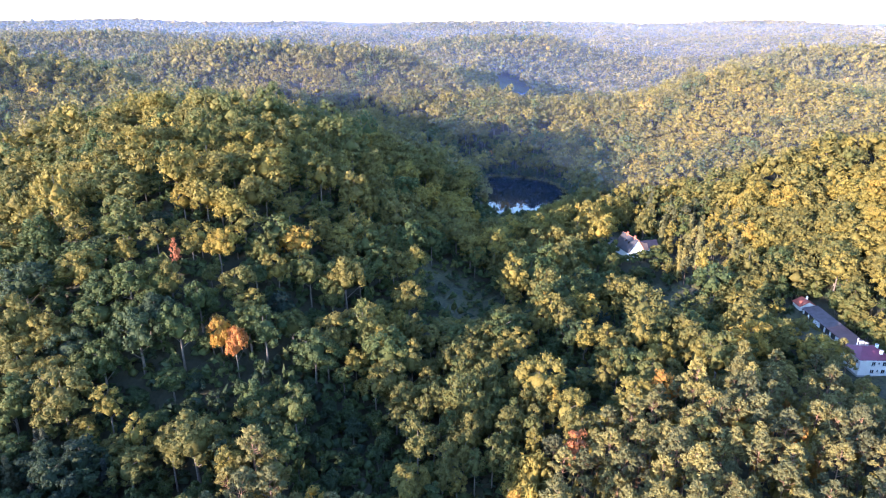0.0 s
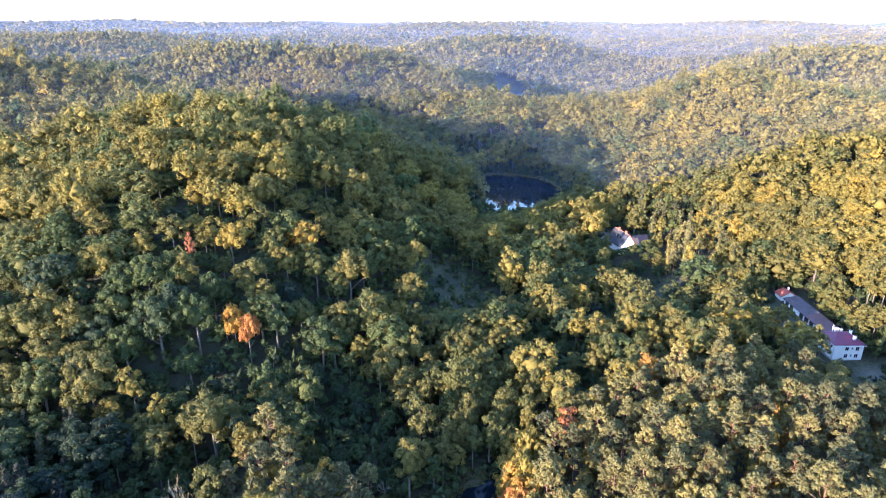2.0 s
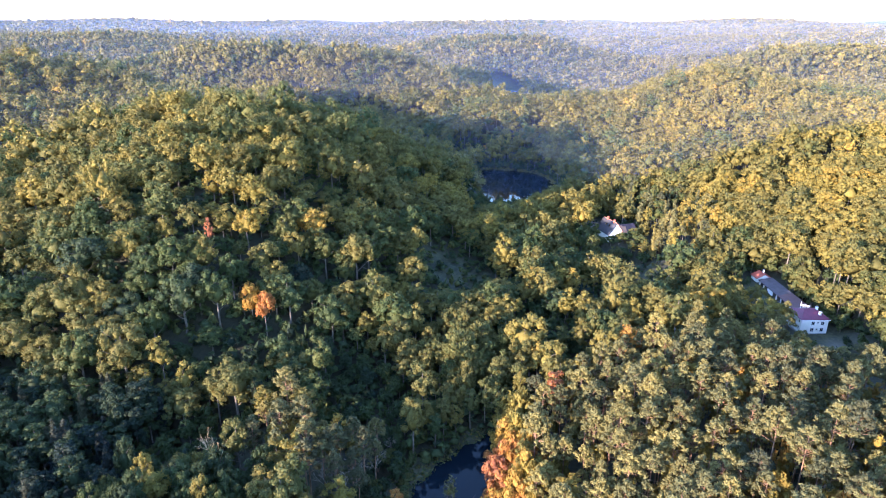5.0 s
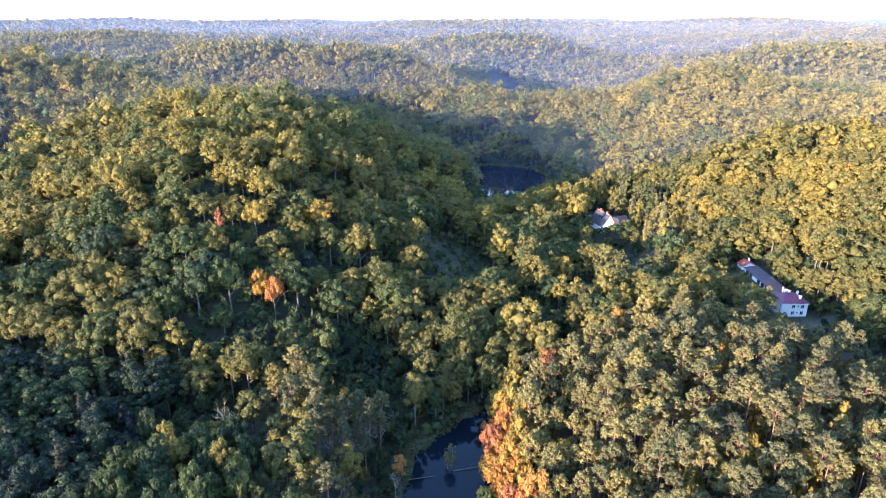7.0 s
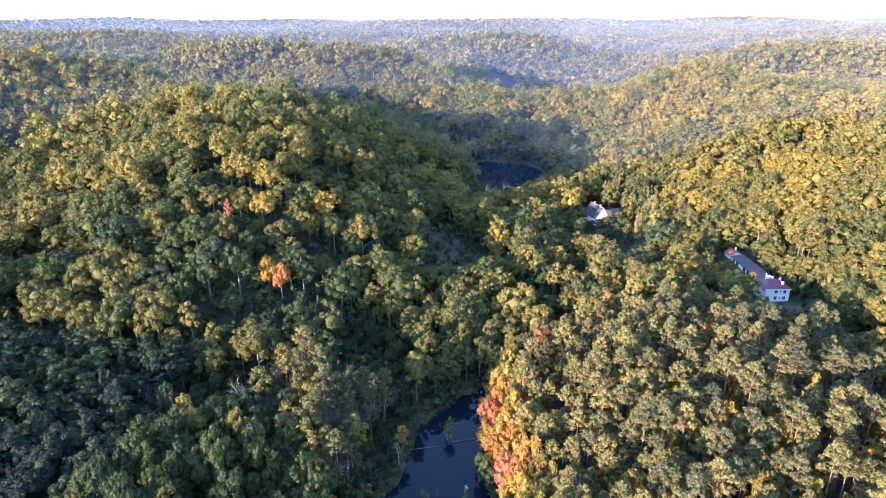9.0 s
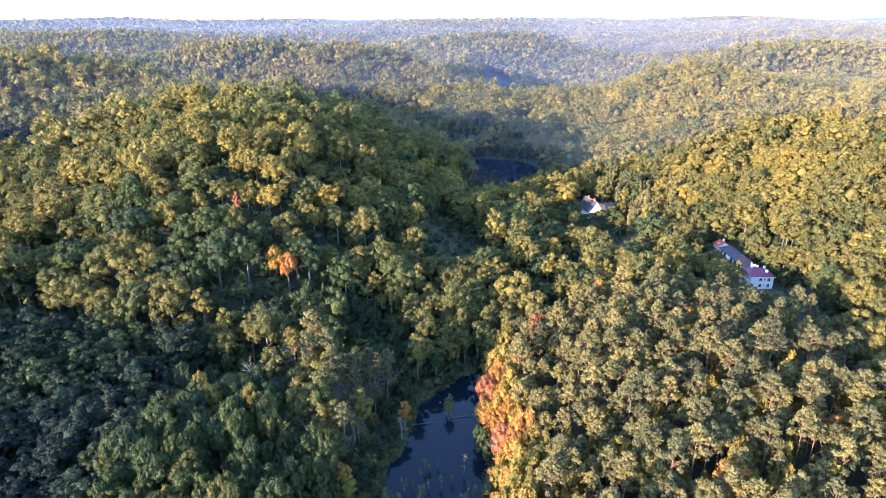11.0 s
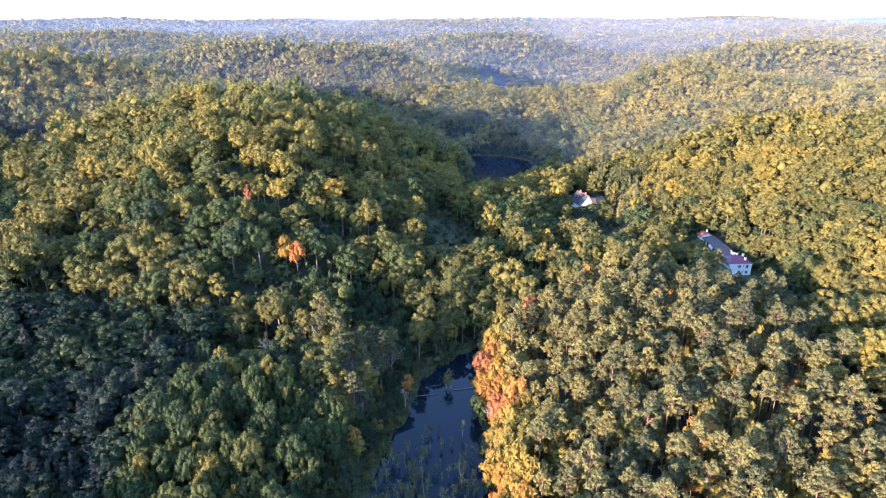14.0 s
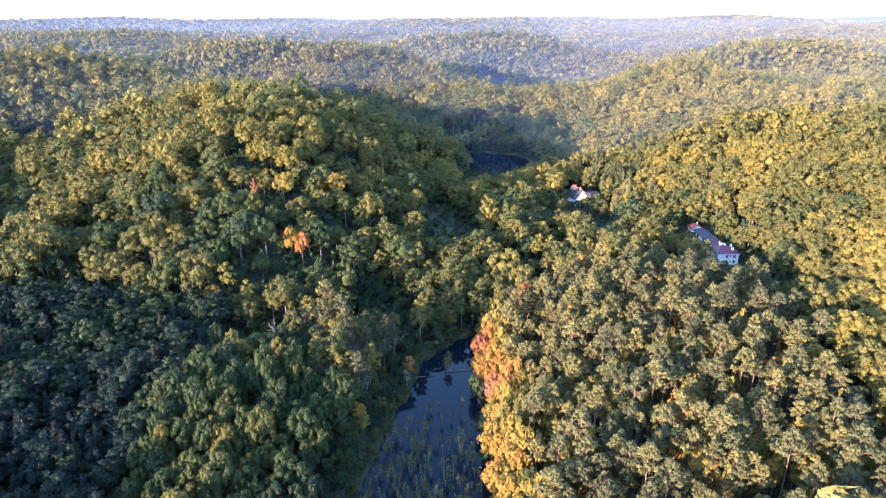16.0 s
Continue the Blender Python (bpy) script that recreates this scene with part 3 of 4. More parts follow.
KIND = rng.random(len(trees))
shape = np.where(np.isin(trees[:, 7], (1, 2, 8)), 0, 1)                      # 0 round, 1 tall, 2 pine, 3 spruce
shape = np.where((trees[:, 7] == 3) & (KIND < 0.45), 0, shape)
shape = np.where((trees[:, 7] == 4), np.where(KIND < 0.84, 2, 1), shape)
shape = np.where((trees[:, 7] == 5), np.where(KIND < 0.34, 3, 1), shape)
shape = np.where((trees[:, 7] == 6), np.where(KIND < 0.55, 2, 1), shape)
shape = np.where((trees[:, 7] == 7), np.where(KIND < 0.3, 2, np.where(KIND < 0.7, 3, 1)), shape)
shape = np.where(trees[:, 7] >= 10, trees[:, 7] - 10, shape).astype(int)
level = np.select([trees[:, 8] < 215, trees[:, 8] < 360, trees[:, 8] < 720, trees[:, 8] < 2000], [4, 3, 2, 1], 0)
# woods behind a ridge need little detail
back = (level > 0) & (trees[:, 8] > 300)
hidden = np.ones(len(trees), bool)
for ey, ez in ((0, 118), (-99, 123)):
    clear = np.ones(len(trees), bool)
    for f in np.linspace(0.12, 0.97, 60):
        px, py = trees[:, 0] * f, ey + (trees[:, 1] - ey) * f
        pz = ez + (trees[:, 2] + 19 - ez) * f
        clear &= pz > ground(px, py) + 5
    hidden &= ~clear
level = np.where(back & hidden, 0, level)
level = np.where(trees[:, 1] < 4, 1, level)
trees[:, 6] = np.where((trees[:, 7] == 4) & (shape == 1), rng.uniform(0.45, 0.88, len(trees)), trees[:, 6])
small = (trees[:, 7] == 4) & (shape == 1)
trees[small, 5] *= 0.72
NAMES = ("round", "tall", "pine", "spruce")
WOODS = {0: ("beech_tree", "broad beech with olive and yellowing leaves on the slope"), 1: ("alder_tree", "slender leafy alder with a narrow crown"),
         2: ("pine_tree", "tall scots pine with clumped grey-green needles"), 3: ("spruce_tree", "dark young spruce with drooping boughs")}
for s in range(4):
    lm, lms = (M_BROAD, M_BROAD_S) if s < 2 else (M_PINE, M_PINE_S)
    bark = (M_BARK, M_BARK, M_PBARK, M_BARK)[s]
    for lv in (4, 3, 2, 1, 0):
        rows = trees[(shape == s) & (level == lv)]
        if not len(rows):
            continue
        shapes = variants(NAMES[s], lv, 8 if lv == 4 else 6, 10 * s + lv)
        if lv == 4:
            order = np.argsort(np.where(rows[:, 8] == 0, 0, np.hypot(rows[:, 0], rows[:, 1] - 60)))
            rows = rows[order]
            kind_name, label = WOODS[s]
            protos = []
            for (cv, cf), (tv, tf) in shapes:
                protos.append((mesh_from("crown", cv, cf, [lm]), mesh_from("trunk", tv, tf, [bark])))
            for k, row in enumerate(rows[:300]):
                me = protos[k % len(protos)]
                tree = new(kind_name)
                tree.matrix_basis = pose(*row[:3], 0, 0, math.degrees(row[3])) @ Matrix.Diagonal((row[4], row[4], row[5], 1))
                part("trunk", me[1], tree)
                part("crown", me[0], tree)["tone"] = float(row[6])
                tagged(tree, label, "tree", "trees of the near wood")
            rows = rows[300:]
            if not len(rows):
                continue
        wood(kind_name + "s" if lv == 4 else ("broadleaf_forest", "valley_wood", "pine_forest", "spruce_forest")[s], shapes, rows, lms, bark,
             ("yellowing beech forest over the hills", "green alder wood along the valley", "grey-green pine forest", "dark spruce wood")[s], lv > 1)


# ---- banks, shrubs, drowned saplings, bare trees ----
def bare_mesh(rng, height, r, order=3):
    """A leafless branching crown and its trunk."""
    trunk, twigs = [], []

    def grow(p, way, length, rad, depth):
        q = p + way * length
        (trunk if depth == 0 else twigs).append(stick(p, q, rad, rad * 0.6, 5 if depth == 0 else 3))
        if depth == order:
            return
        for i in range(4 if depth else 7):
            w = unit((way + rng.normal(size=3) * 0.55 + np.array([0, 0, 0.25]))[None])[0]
            t = rng.uniform(0.45, 1.0)
            grow(p + way * length * t, w, length * rng.uniform(0.42, 0.62), rad * 0.5, depth + 1)

    grow(np.array([0, 0, -0.5]), unit(np.array([[rng.normal() * 0.06, rng.normal() * 0.06, 1]]))[0], height * 0.55, r, 0)
    return soup(trunk), soup(twigs)


rng = np.random.default_rng(21)
M_DEAD = plain("dead_or_shaded_wood", (0.16, 0.135, 0.11), (0.34, 0.30, 0.25), 1.5)
M_TWIG = plain("tan_twigs", (0.22, 0.15, 0.08), (0.40, 0.29, 0.15), 1.5)
bare_kinds = [bare_mesh(rng, 13, 0.14) for _ in range(4)]
BARE = [(-60, 98, 1.6, 1), (-31, 97, 1.0, 0), (-27, 101, 0.9, 0), (-24, 104, 1.1, 0), (-20, 108, 0.9, 0), (15, 117, 0.9, 0), (17, 121, 1.1, 0), (-33, 66, 0.9, 0), (-31, 70, 1.0, 0), (-58, 44, 0.9, 0), (-16, 118, 0.8, 0), (14, 76, 0.8, 0), (-28, 88, 0.9, 0), (-26, 76, 0.9, 0), (-33, 78, 1.0, 0), (-29, 74, 0.8, 0), (-14, 88, 0.7, 0), (16, 70, 0.75, 0), (15, 52, 0.7, 0)]
for i, (x, y, k, tan) in enumerate(BARE):
    tm, bm_ = bare_kinds[i % 4]
    wood_mat = M_TWIG if tan else M_DEAD
    t = new("bare_tree")
    part("trunk", mesh_from("trunk", *tm, [wood_mat]), t)
    part("branches", mesh_from("branches", *bm_, [wood_mat]), t)
    t.matrix_basis = pose(x, y, float(ground(x, y)), 0, 0, i * 67) @ Matrix.Diagonal((k, k, k, 1))
    tagged(t, "leafless tan-coloured dead tree above the young wood" if tan else "leafless grey tree on the pond bank", "tree", "bare trees")

# shrubs along the east bank, from yellow to russet, and low bushes on the west bank
shrub_kinds = []
for i in range(5):
    r2 = np.random.default_rng(300 + i)
    c = broad_crown(r2, 6.5, 2.6, 0.4, 15, 640, 0.30, 0.6)
    st = soup([stick((0, 0, -0.4), (r2.normal() * 0.9, r2.normal() * 0.9, 4.2), 0.09, 0.04, 4) for _ in range(4)])
    shrub_kinds.append((mesh_from("crown", *c, [M_BROAD]), mesh_from("stem", *st, [M_BARK])))


def shrub(i, x, y, w, h, tn, label, name="bush"):
    t = new(name)
    c, st = shrub_kinds[i % 5]
    part("stem", st, t)
    part("crown", c, t)["tone"] = tn
    t.matrix_basis = pose(x, y, max(0.1, float(ground(x, y))), 0, 0, i * 77) @ Matrix.Diagonal((w, w, h, 1))
    return tagged(t, label, "bush", "bushes round the pond")


k = 0
for y in np.arange(20, 128, 2.2):
    x = 10.5 + 2.5 * math.sin(y / 9) + rng.uniform(1.5, 5.5)
    while float(shore(x, y, PONDS[0])) < 1.0:
        x += 0.8
    base = 0.86 + 0.09 * math.sin(y / 5.3) + 0.08 * math.sin(y / 13 + 1.0)
    for row in range(3):
        tn = float(np.clip(base - 0.06 * row + rng.normal() * 0.06, 0.5, 0.99))
        big = rng.uniform(0.65, 1.45)
        shrub(k, x + row * rng.uniform(2.2, 3.6) + rng.normal() * 0.6, y + rng.normal() * 0.8, big, big * rng.uniform(1.1, 1.5) + 0.28 * row, tn, "yellow and russet autumn bush at the water's edge" if row == 0 else "tall yellow-orange autumn bush above the pond bank")
        k += 1
for y in np.arange(12, 124, 2.3):
    x = -10.0
    while float(shore(x, y, PONDS[0])) < 1.2 and x > -60:
        x -= 0.7
    shrub(k, x - rng.uniform(0, 1.5), y, rng.uniform(0.35, 0.7), rng.uniform(0.25, 0.5), float(rng.uniform(0.2, 0.4)), "low green bush on the grassy pond bank")
    for _ in range(2):
        k += 1
        # leaf tones are lowered here to put the bank's shade into the bushes
        shrub(k, x - rng.uniform(3, 11), y + rng.uniform(-1, 1), rng.uniform(0.5, 1.0), rng.uniform(0.5, 1.4), float(rng.choice([0.1, 0.16, 0.22, 0.32, 0.5], p=[0.3, 0.3, 0.2, 0.15, 0.05])), "bush on the bank with brownish green leaves toned dark for shade")
    k += 2
for i in range(290):
    x, y = rng.uniform(20, 116), rng.uniform(10, 150)
    if float(zones(np.array(x), np.array(y), ground(x, y))) == 4:
        shrub(k, x, y, rng.uniform(0.6, 1.1), rng.uniform(1.5, 2.35), float(rng.choice([0.5, 0.58, 0.66, 0.74, 0.86], p=[0.25, 0.3, 0.25, 0.15, 0.05])), "yellowing understorey bush between the pines", "understorey_bush")
        k += 1
# a green willow bush in the water's edge
for x, y, w, h in ((9.5, 84, 0.9, 1.3), (10.5, 80, 0.8, 1.1), (9.5, 62, 0.6, 0.9), (10.0, 50, 0.7, 0.8)):
    shrub(k, x, y, w, h, 0.22, "dark green willow bush standing at the waterline")
    k += 1

sap_kinds = []
for i in range(6):
    r2 = np.random.default_rng(500 + i)
    H = r2.uniform(3.2, 5.2)
    stems = [stick((0, 0, -1.4), (r2.normal() * 0.15, r2.normal() * 0.15, H), 0.05, 0.02, 4)]
    zs = r2.uniform(0.35, 1.0, 46) * H
    p = np.stack([r2.normal(size=46) * 0.32, r2.normal(size=46) * 0.32, zs], 1)
    for q in p[::5]:
        stems.append(stick((0, 0, q[2] - 0.4), q, 0.02, 0.01, 3))
    # pale stems take the darker bare-tree colour to imitate the pond's shade
    sap_kinds.append((mesh_from("stem", *soup(stems), [M_DEAD]), mesh_from("leaves", *blades(r2, p, unit(p * (1, 1, 0.1) + (0, 0, 0.3)), 0.30, 0.7), [M_BROAD])))
n = 0
while n < 270:
    y = 12 + 66 * rng.random() ** 1.1
    x = rng.uniform(-27, 11)
    d = float(shore(x, y, PONDS[0]))
    if d > -1.0 or (y > 62 and rng.random() < 0.6):
        continue
    st, lf = sap_kinds[n % 6]
    t = new("drowned_sapling")
    part("stem", st, t)
    # leaf tone is lowered too, for the shade over the water
    part("leaves", lf, t)["tone"] = float(rng.uniform(0.26, 0.44))
    kk = rng.uniform(0.6, 1.35)
    t.matrix_basis = pose(x, y, 0.0, rng.normal() * 5, rng.normal() * 5, n * 53) @ Matrix.Diagonal((kk, kk, kk, 1))
    tagged(t, "thin half-bare sapling standing in the pond", "sapling", "saplings in the pond")
    n += 1
# the clump of tall stems with its own leaves further up the pond
for i in range(5):
    st, lf = sap_kinds[i]
    t = new("drowned_sapling")
    part("stem", st, t)
    part("leaves", lf, t)["tone"] = 0.42
    t.matrix_basis = pose(0.6 + 0.9 * math.cos(i * 1.3), 101.5 + 0.9 * math.sin(i * 1.3), 0, 0, 0, i * 70) @ Matrix.Diagonal((1.5, 1.5, 1.45, 1))
    tagged(t, "tall leafy sapling of a clump in the water", "sapling", "saplings in the pond")
log = new("fallen_log", mesh_from("fallen_log", *soup([stick((1.5, 100, 0.1), (9.5, 101.5, 0.5), 0.14, 0.07, 7), stick((6, 100.8, 0.4), (7.5, 102.5, 1.3), 0.07, 0.02, 4)]), [M_BARK]))
tagged(log, "fallen grey trunk lying across the pond", "log")
log = new("fallen_log", mesh_from("fallen_log", *soup([stick((-11, 96, 0.5), (-3, 98, 0.1), 0.12, 0.06, 7), stick((-6, 97, 0.3), (-5, 98.6, 0.9), 0.06, 0.02, 4)]), [M_BARK]))
tagged(log, "fallen branch lying from the bank into the water", "log")

# reeds and rough grass along the water
rr = np.random.default_rng(31)
X, Y = rr.uniform(-45, 24, 26000), rr.uniform(10, 132, 26000)
d = shore(X, Y, PONDS[0])
ok = (d > 0.2) & (d < 10) & (rr.random(26000) < np.clip(1.1 - d / 11, 0, 1))
X, Y = X[ok], Y[ok]
P = np.stack([X, Y, ground(X, Y) + 0.25], 1)
V, F = blades(rr, P, unit(np.stack([rr.normal(size=len(X)), rr.normal(size=len(X)), 0.25 + 0 * X], 1)), 0.62, 0.4, 1.3)
me = mesh_from("bank_grass", V, F, [M_BROAD_S])
me.attributes.new("tone", "FLOAT", "POINT").data.foreach_set("value", np.repeat(rr.uniform(0.15, 0.5, len(X)), 3).astype(np.float32))
tagged(new("bank_grass", me), "rough green and straw grass on the pond banks", "grass", kind="stuff")


# ---- buildings ----
M_WALL = plain("cream_render", (0.66, 0.62, 0.54), (0.76, 0.73, 0.66), 0.4, 0.85, 0.1)
M_WHITE = plain("white_paint", (0.72, 0.71, 0.69), (0.82, 0.81, 0.79), 0.6, 0.6, 0.05)
M_MAROON = plain("maroon_sheet_roof", (0.10, 0.014, 0.030), (0.16, 0.024, 0.048), 0.5, 0.6, 0.15)
M_BROWNROOF = plain("brown_roof", (0.08, 0.035, 0.032), (0.13, 0.06, 0.055), 0.6, 0.7, 0.3)
M_GREYROOF = plain("grey_felt_roof", (0.055, 0.042, 0.045), (0.105, 0.08, 0.082), 0.6, 0.95, 0.3)
M_RED = plain("red_tile", (0.30, 0.06, 0.04), (0.46, 0.12, 0.07), 0.7, 0.7, 0.4)
M_ORANGE = plain("orange_tile", (0.42, 0.15, 0.08), (0.60, 0.25, 0.13), 0.7, 0.7, 0.4)
M_DARK = plain("dark_inside", (0.015, 0.014, 0.013), (0.04, 0.036, 0.033), 0.8, 0.8, 0.1)
M_CONC = plain("plinth_grey", (0.22, 0.21, 0.20), (0.34, 0.33, 0.31), 0.8, 0.9, 0.3)
M_SLATE = plain("dark_slate", (0.022, 0.022, 0.027), (0.045, 0.043, 0.048), 0.7, 0.6, 0.3)


def glass():
    m, n, l = material("window_glass")
    d = n.new("ShaderNodeBsdfPrincipled")
    d.inputs["Base Color"].default_value, d.inputs["Roughness"].default_value = (0.02, 0.022, 0.025, 1), 0.06
    o = n.new("ShaderNodeOutputMaterial")
    l.new(d.outputs[0], o.inputs[0])
    return m


M_GLASS = glass()


def boxes(name, rows, mat, parent, label="", bevel=0.02):
    """One part from boxes (x0, y0, z0, x1, y1, z1), edges slightly rounded."""
    b = bmesh.new()
    for x0, y0, z0, x1, y1, z1 in rows:
        r = bmesh.ops.create_cube(b, size=1, matrix=Matrix.Translation(((x0 + x1) / 2, (y0 + y1) / 2, (z0 + z1) / 2)) @ Matrix.Diagonal((x1 - x0, y1 - y0, z1 - z0, 1)))
    if bevel:
        bmesh.ops.bevel(b, geom=b.edges[:], offset=bevel, segments=1, affect="EDGES", clamp_overlap=True)
    me = bpy.data.meshes.new(name)
    b.to_mesh(me)
    b.free()
    me.materials.append(mat)
    return part(name, me, parent, label)


def solid(name, verts, faces, mat, parent, label=""):
    me = bpy.data.meshes.new(name)
    me.from_pydata(verts, [], faces)
    me.materials.append(mat)
    return part(name, me, parent, label)


def slab(name, corners, thick, mat, parent, label=""):
    """A flat piece of roof from its corners, with a thickness."""
    c = [Vector(p) for p in corners]
    nrm = (c[1] - c[0]).cross(c[2] - c[0]).normalized()
    if nrm.z < 0:
        c.reverse()
        nrm = -nrm
    k = len(c)
    V = [p[:] for p in c] + [(p - nrm * thick)[:] for p in c]
    F = [tuple(range(k)), tuple(range(2 * k - 1, k - 1, -1))] + [(i, i + k, (i + 1) % k + k, (i + 1) % k) for i in range(k)]
    return solid(name, V, F, mat, parent, label)


def window(parent, x, y, z, w, h, side="front", bars=1):
    """A window in a wall that faces -y (front) or -x (side); x, y, z is the middle of its outer face."""
    def b(name, rows, mat, par, bevel=0.0):
        out = [(x + a[0], y + a[1], z + a[2], x + a[3], y + a[4], z + a[5]) if side == "front" else (x + a[1], y - a[3], z + a[2], x + a[4], y - a[0], z + a[5]) for a in rows]
        return boxes(name, out, mat, par, bevel=bevel)
    win = b("window", [(-w / 2 - 0.07, -0.05, h / 2, w / 2 + 0.07, 0.1, h / 2 + 0.07), (-w / 2 - 0.07, -0.05, -h / 2 - 0.07, w / 2 + 0.07, 0.1, -h / 2),
                       (-w / 2 - 0.07, -0.05, -h / 2, -w / 2, 0.1, h / 2), (w / 2, -0.05, -h / 2, w / 2 + 0.07, 0.1, h / 2)] + [(-0.03, -0.04, -h / 2, 0.03, 0.1, h / 2)] * bars, M_WHITE, parent)
    b("pane", [(-w / 2, -0.015, -h / 2, w / 2, 0.05, h / 2)], M_GLASS, win)
    b("sill", [(-w / 2 - 0.12, -0.16, -h / 2 - 0.13, w / 2 + 0.12, 0.05, -h / 2 - 0.075)], M_CONC, win)


def villa():
    """Two storeys with loggias on the long side and a maroon hipped roof."""
    t = new("villa")
    t.location = (136.2, 181.2, 10.4)
    hx, hy, e = 5.0, 4.8, 6.1
    boxes("plinth", [(-hx - 0.06, -hy - 0.06, -1.5, hx + 0.06, hy + 0.06, 0.35)], M_CONC, t)
    boxes("wall", [(-hx + 1.4, -hy, 0.35, hx, hy, e)], M_WALL, t, "cream rendered wall")
    boxes("loggia_frame", [(-hx, -hy, z, -hx + 1.41, hy, z + 0.28) for z in (0.36, 2.95, e - 0.3)]
          + [(-hx, y0, 0.36, -hx + 1.41, y1, e) for y0, y1 in ((-hy, -hy + 1.1), (-0.35, 0.35), (hy - 0.5, hy))], M_WALL, t)
    for z in (0.64, 3.23):
        for y0, y1 in ((-hy + 1.1, -0.35), (0.35, hy - 0.5)):
            boxes("parapet", [(-hx + 0.02, y0, z, -hx + 0.14, y1, z + 0.85)], M_WHITE, t)
            boxes("balcony_door", [(-hx + 1.30, y0 + 0.6, z, -hx + 1.39, y1 - 0.8, z + 2.0)], M_GLASS, t, "dark glazed balcony door")
    for z in (1.85, 4.55):
        window(t, -0.6, -hy - 0.005, z, 1.15, 1.3)
        window(t, 1.15, -hy - 0.005, z + 0.2, 0.55, 0.6, bars=0)
        window(t, 2.9, -hy - 0.005, z, 1.15, 1.3)
    ex, ey, top = hx + 0.45, hy + 0.45, e + 1.9
    lo = e - 0.05
    r0, r1 = (-1.6, 0.6, top), (2.2, 0.6, top)
    A, B, C, D = (-ex, -ey, lo), (ex, -ey, lo), (ex, ey, lo), (-ex, ey, lo)
    roof = slab("roof", [A, B, r1, r0], 0.16, M_MAROON, t, "maroon sheet roof")
    for pts_ in ([B, C, r1], [C, D, r0, r1], [D, A, r0]):
        slab("roof_slope", pts_, 0.16, M_MAROON, t)
    boxes("eaves_board", [(-ex, -ey - 0.02, lo - 0.32, ex, -ey + 0.1, lo - 0.1), (-ex - 0.02, -ey, lo - 0.32, -ex + 0.1, ey, lo - 0.1), (ex - 0.1, -ey, lo - 0.32, ex + 0.02, ey, lo - 0.1), (-ex, ey - 0.1, lo - 0.32, ex, ey + 0.02, lo - 0.1)], M_WHITE, t)
    for x, y, w, h, m in ((2.6, -2.6, 0.42, 1.3, M_WHITE), (2.9, 0.4, 0.35, 0.9, M_WHITE), (-0.2, 3.2, 0.6, 1.3, M_CONC), (1.2, 2.8, 0.4, 0.9, M_CONC)):
        z0 = lo + 1.9 * max(0.0, 1 - abs(y - 0.6) / 5.2)
        ch = boxes("chimney", [(x - w, y - 0.35, z0 - 0.6, x + w, y + 0.35, z0 + h)], m, t)
        boxes("cap", [(x - w - 0.1, y - 0.45, z0 + h, x + w + 0.1, y + 0.45, z0 + h + 0.12)], M_CONC, ch)
    boxes("flue", [(-1.1, 3.9, lo + 0.2, -0.85, 4.15, lo + 3.0)], M_WHITE, t, "white metal flue pipe")
    return tagged(t, "cream two-storey villa with a maroon roof at the wood's edge", "house")


def garages():
    """A long low row under a lean-to roof, half brown, half grey."""
    t = new("outbuilding_row")
    t.location = (137.6, 188.5, 10.4)
    L, W, e = 33.0, 5.0, 2.7
    boxes("back_wall", [(W - 0.25, 0, -0.6, W, L, e + 0.9), (0.2, 0, -0.6, W, 0.25, e + 0.1), (0.2, L - 0.25, -0.6, W, L, e + 0.1)], M_WHITE, t)
    boxes("floor_slab", [(0, 0, -0.6, W, L, 0.06)], M_CONC, t)
    bays = 9
    for i in range(bays + 1):
        y = 0.3 + (L - 0.6) * i / bays
        boxes("pier", [(0, y - 0.32, 0, 0.3, y + 0.32, e)], M_WHITE, t)
    boxes("lintel", [(0.01, 0, e - 0.35, 0.29, L, e)], M_WHITE, t)
    for i in range(bays):
        y0 = 0.3 + (L - 0.6) * i / bays + 0.32
        y1 = 0.3 + (L - 0.6) * (i + 1) / bays - 0.32
        if i in (2, 6):
            boxes("wall_panel", [(0.05, y0, 0.05, 0.25, y1, e - 0.35)], M_WHITE, t)
        else:
            # near-black panel stands in for the unlit inside of the bay
            boxes("door", [(0.35, y0, 0.05, 0.43, y1, e - 0.35)], M_DARK, t, "near-black panel in the doorway")
    half = L * 0.5
    for name, y0, y1, m in (("roof", -0.4, half, M_BROWNROOF), ("roof", half + 0.02, L + 0.4, M_GREYROOF)):
        slab(name, [(-0.7, y0, e + 0.12), (W + 0.4, y0, e + 1.15), (W + 0.4, y1, e + 1.15), (-0.7, y1, e + 0.12)], 0.14, m, t)
    return tagged(t, "long low white outbuilding with dark doors and a lean-to roof", "outbuilding")


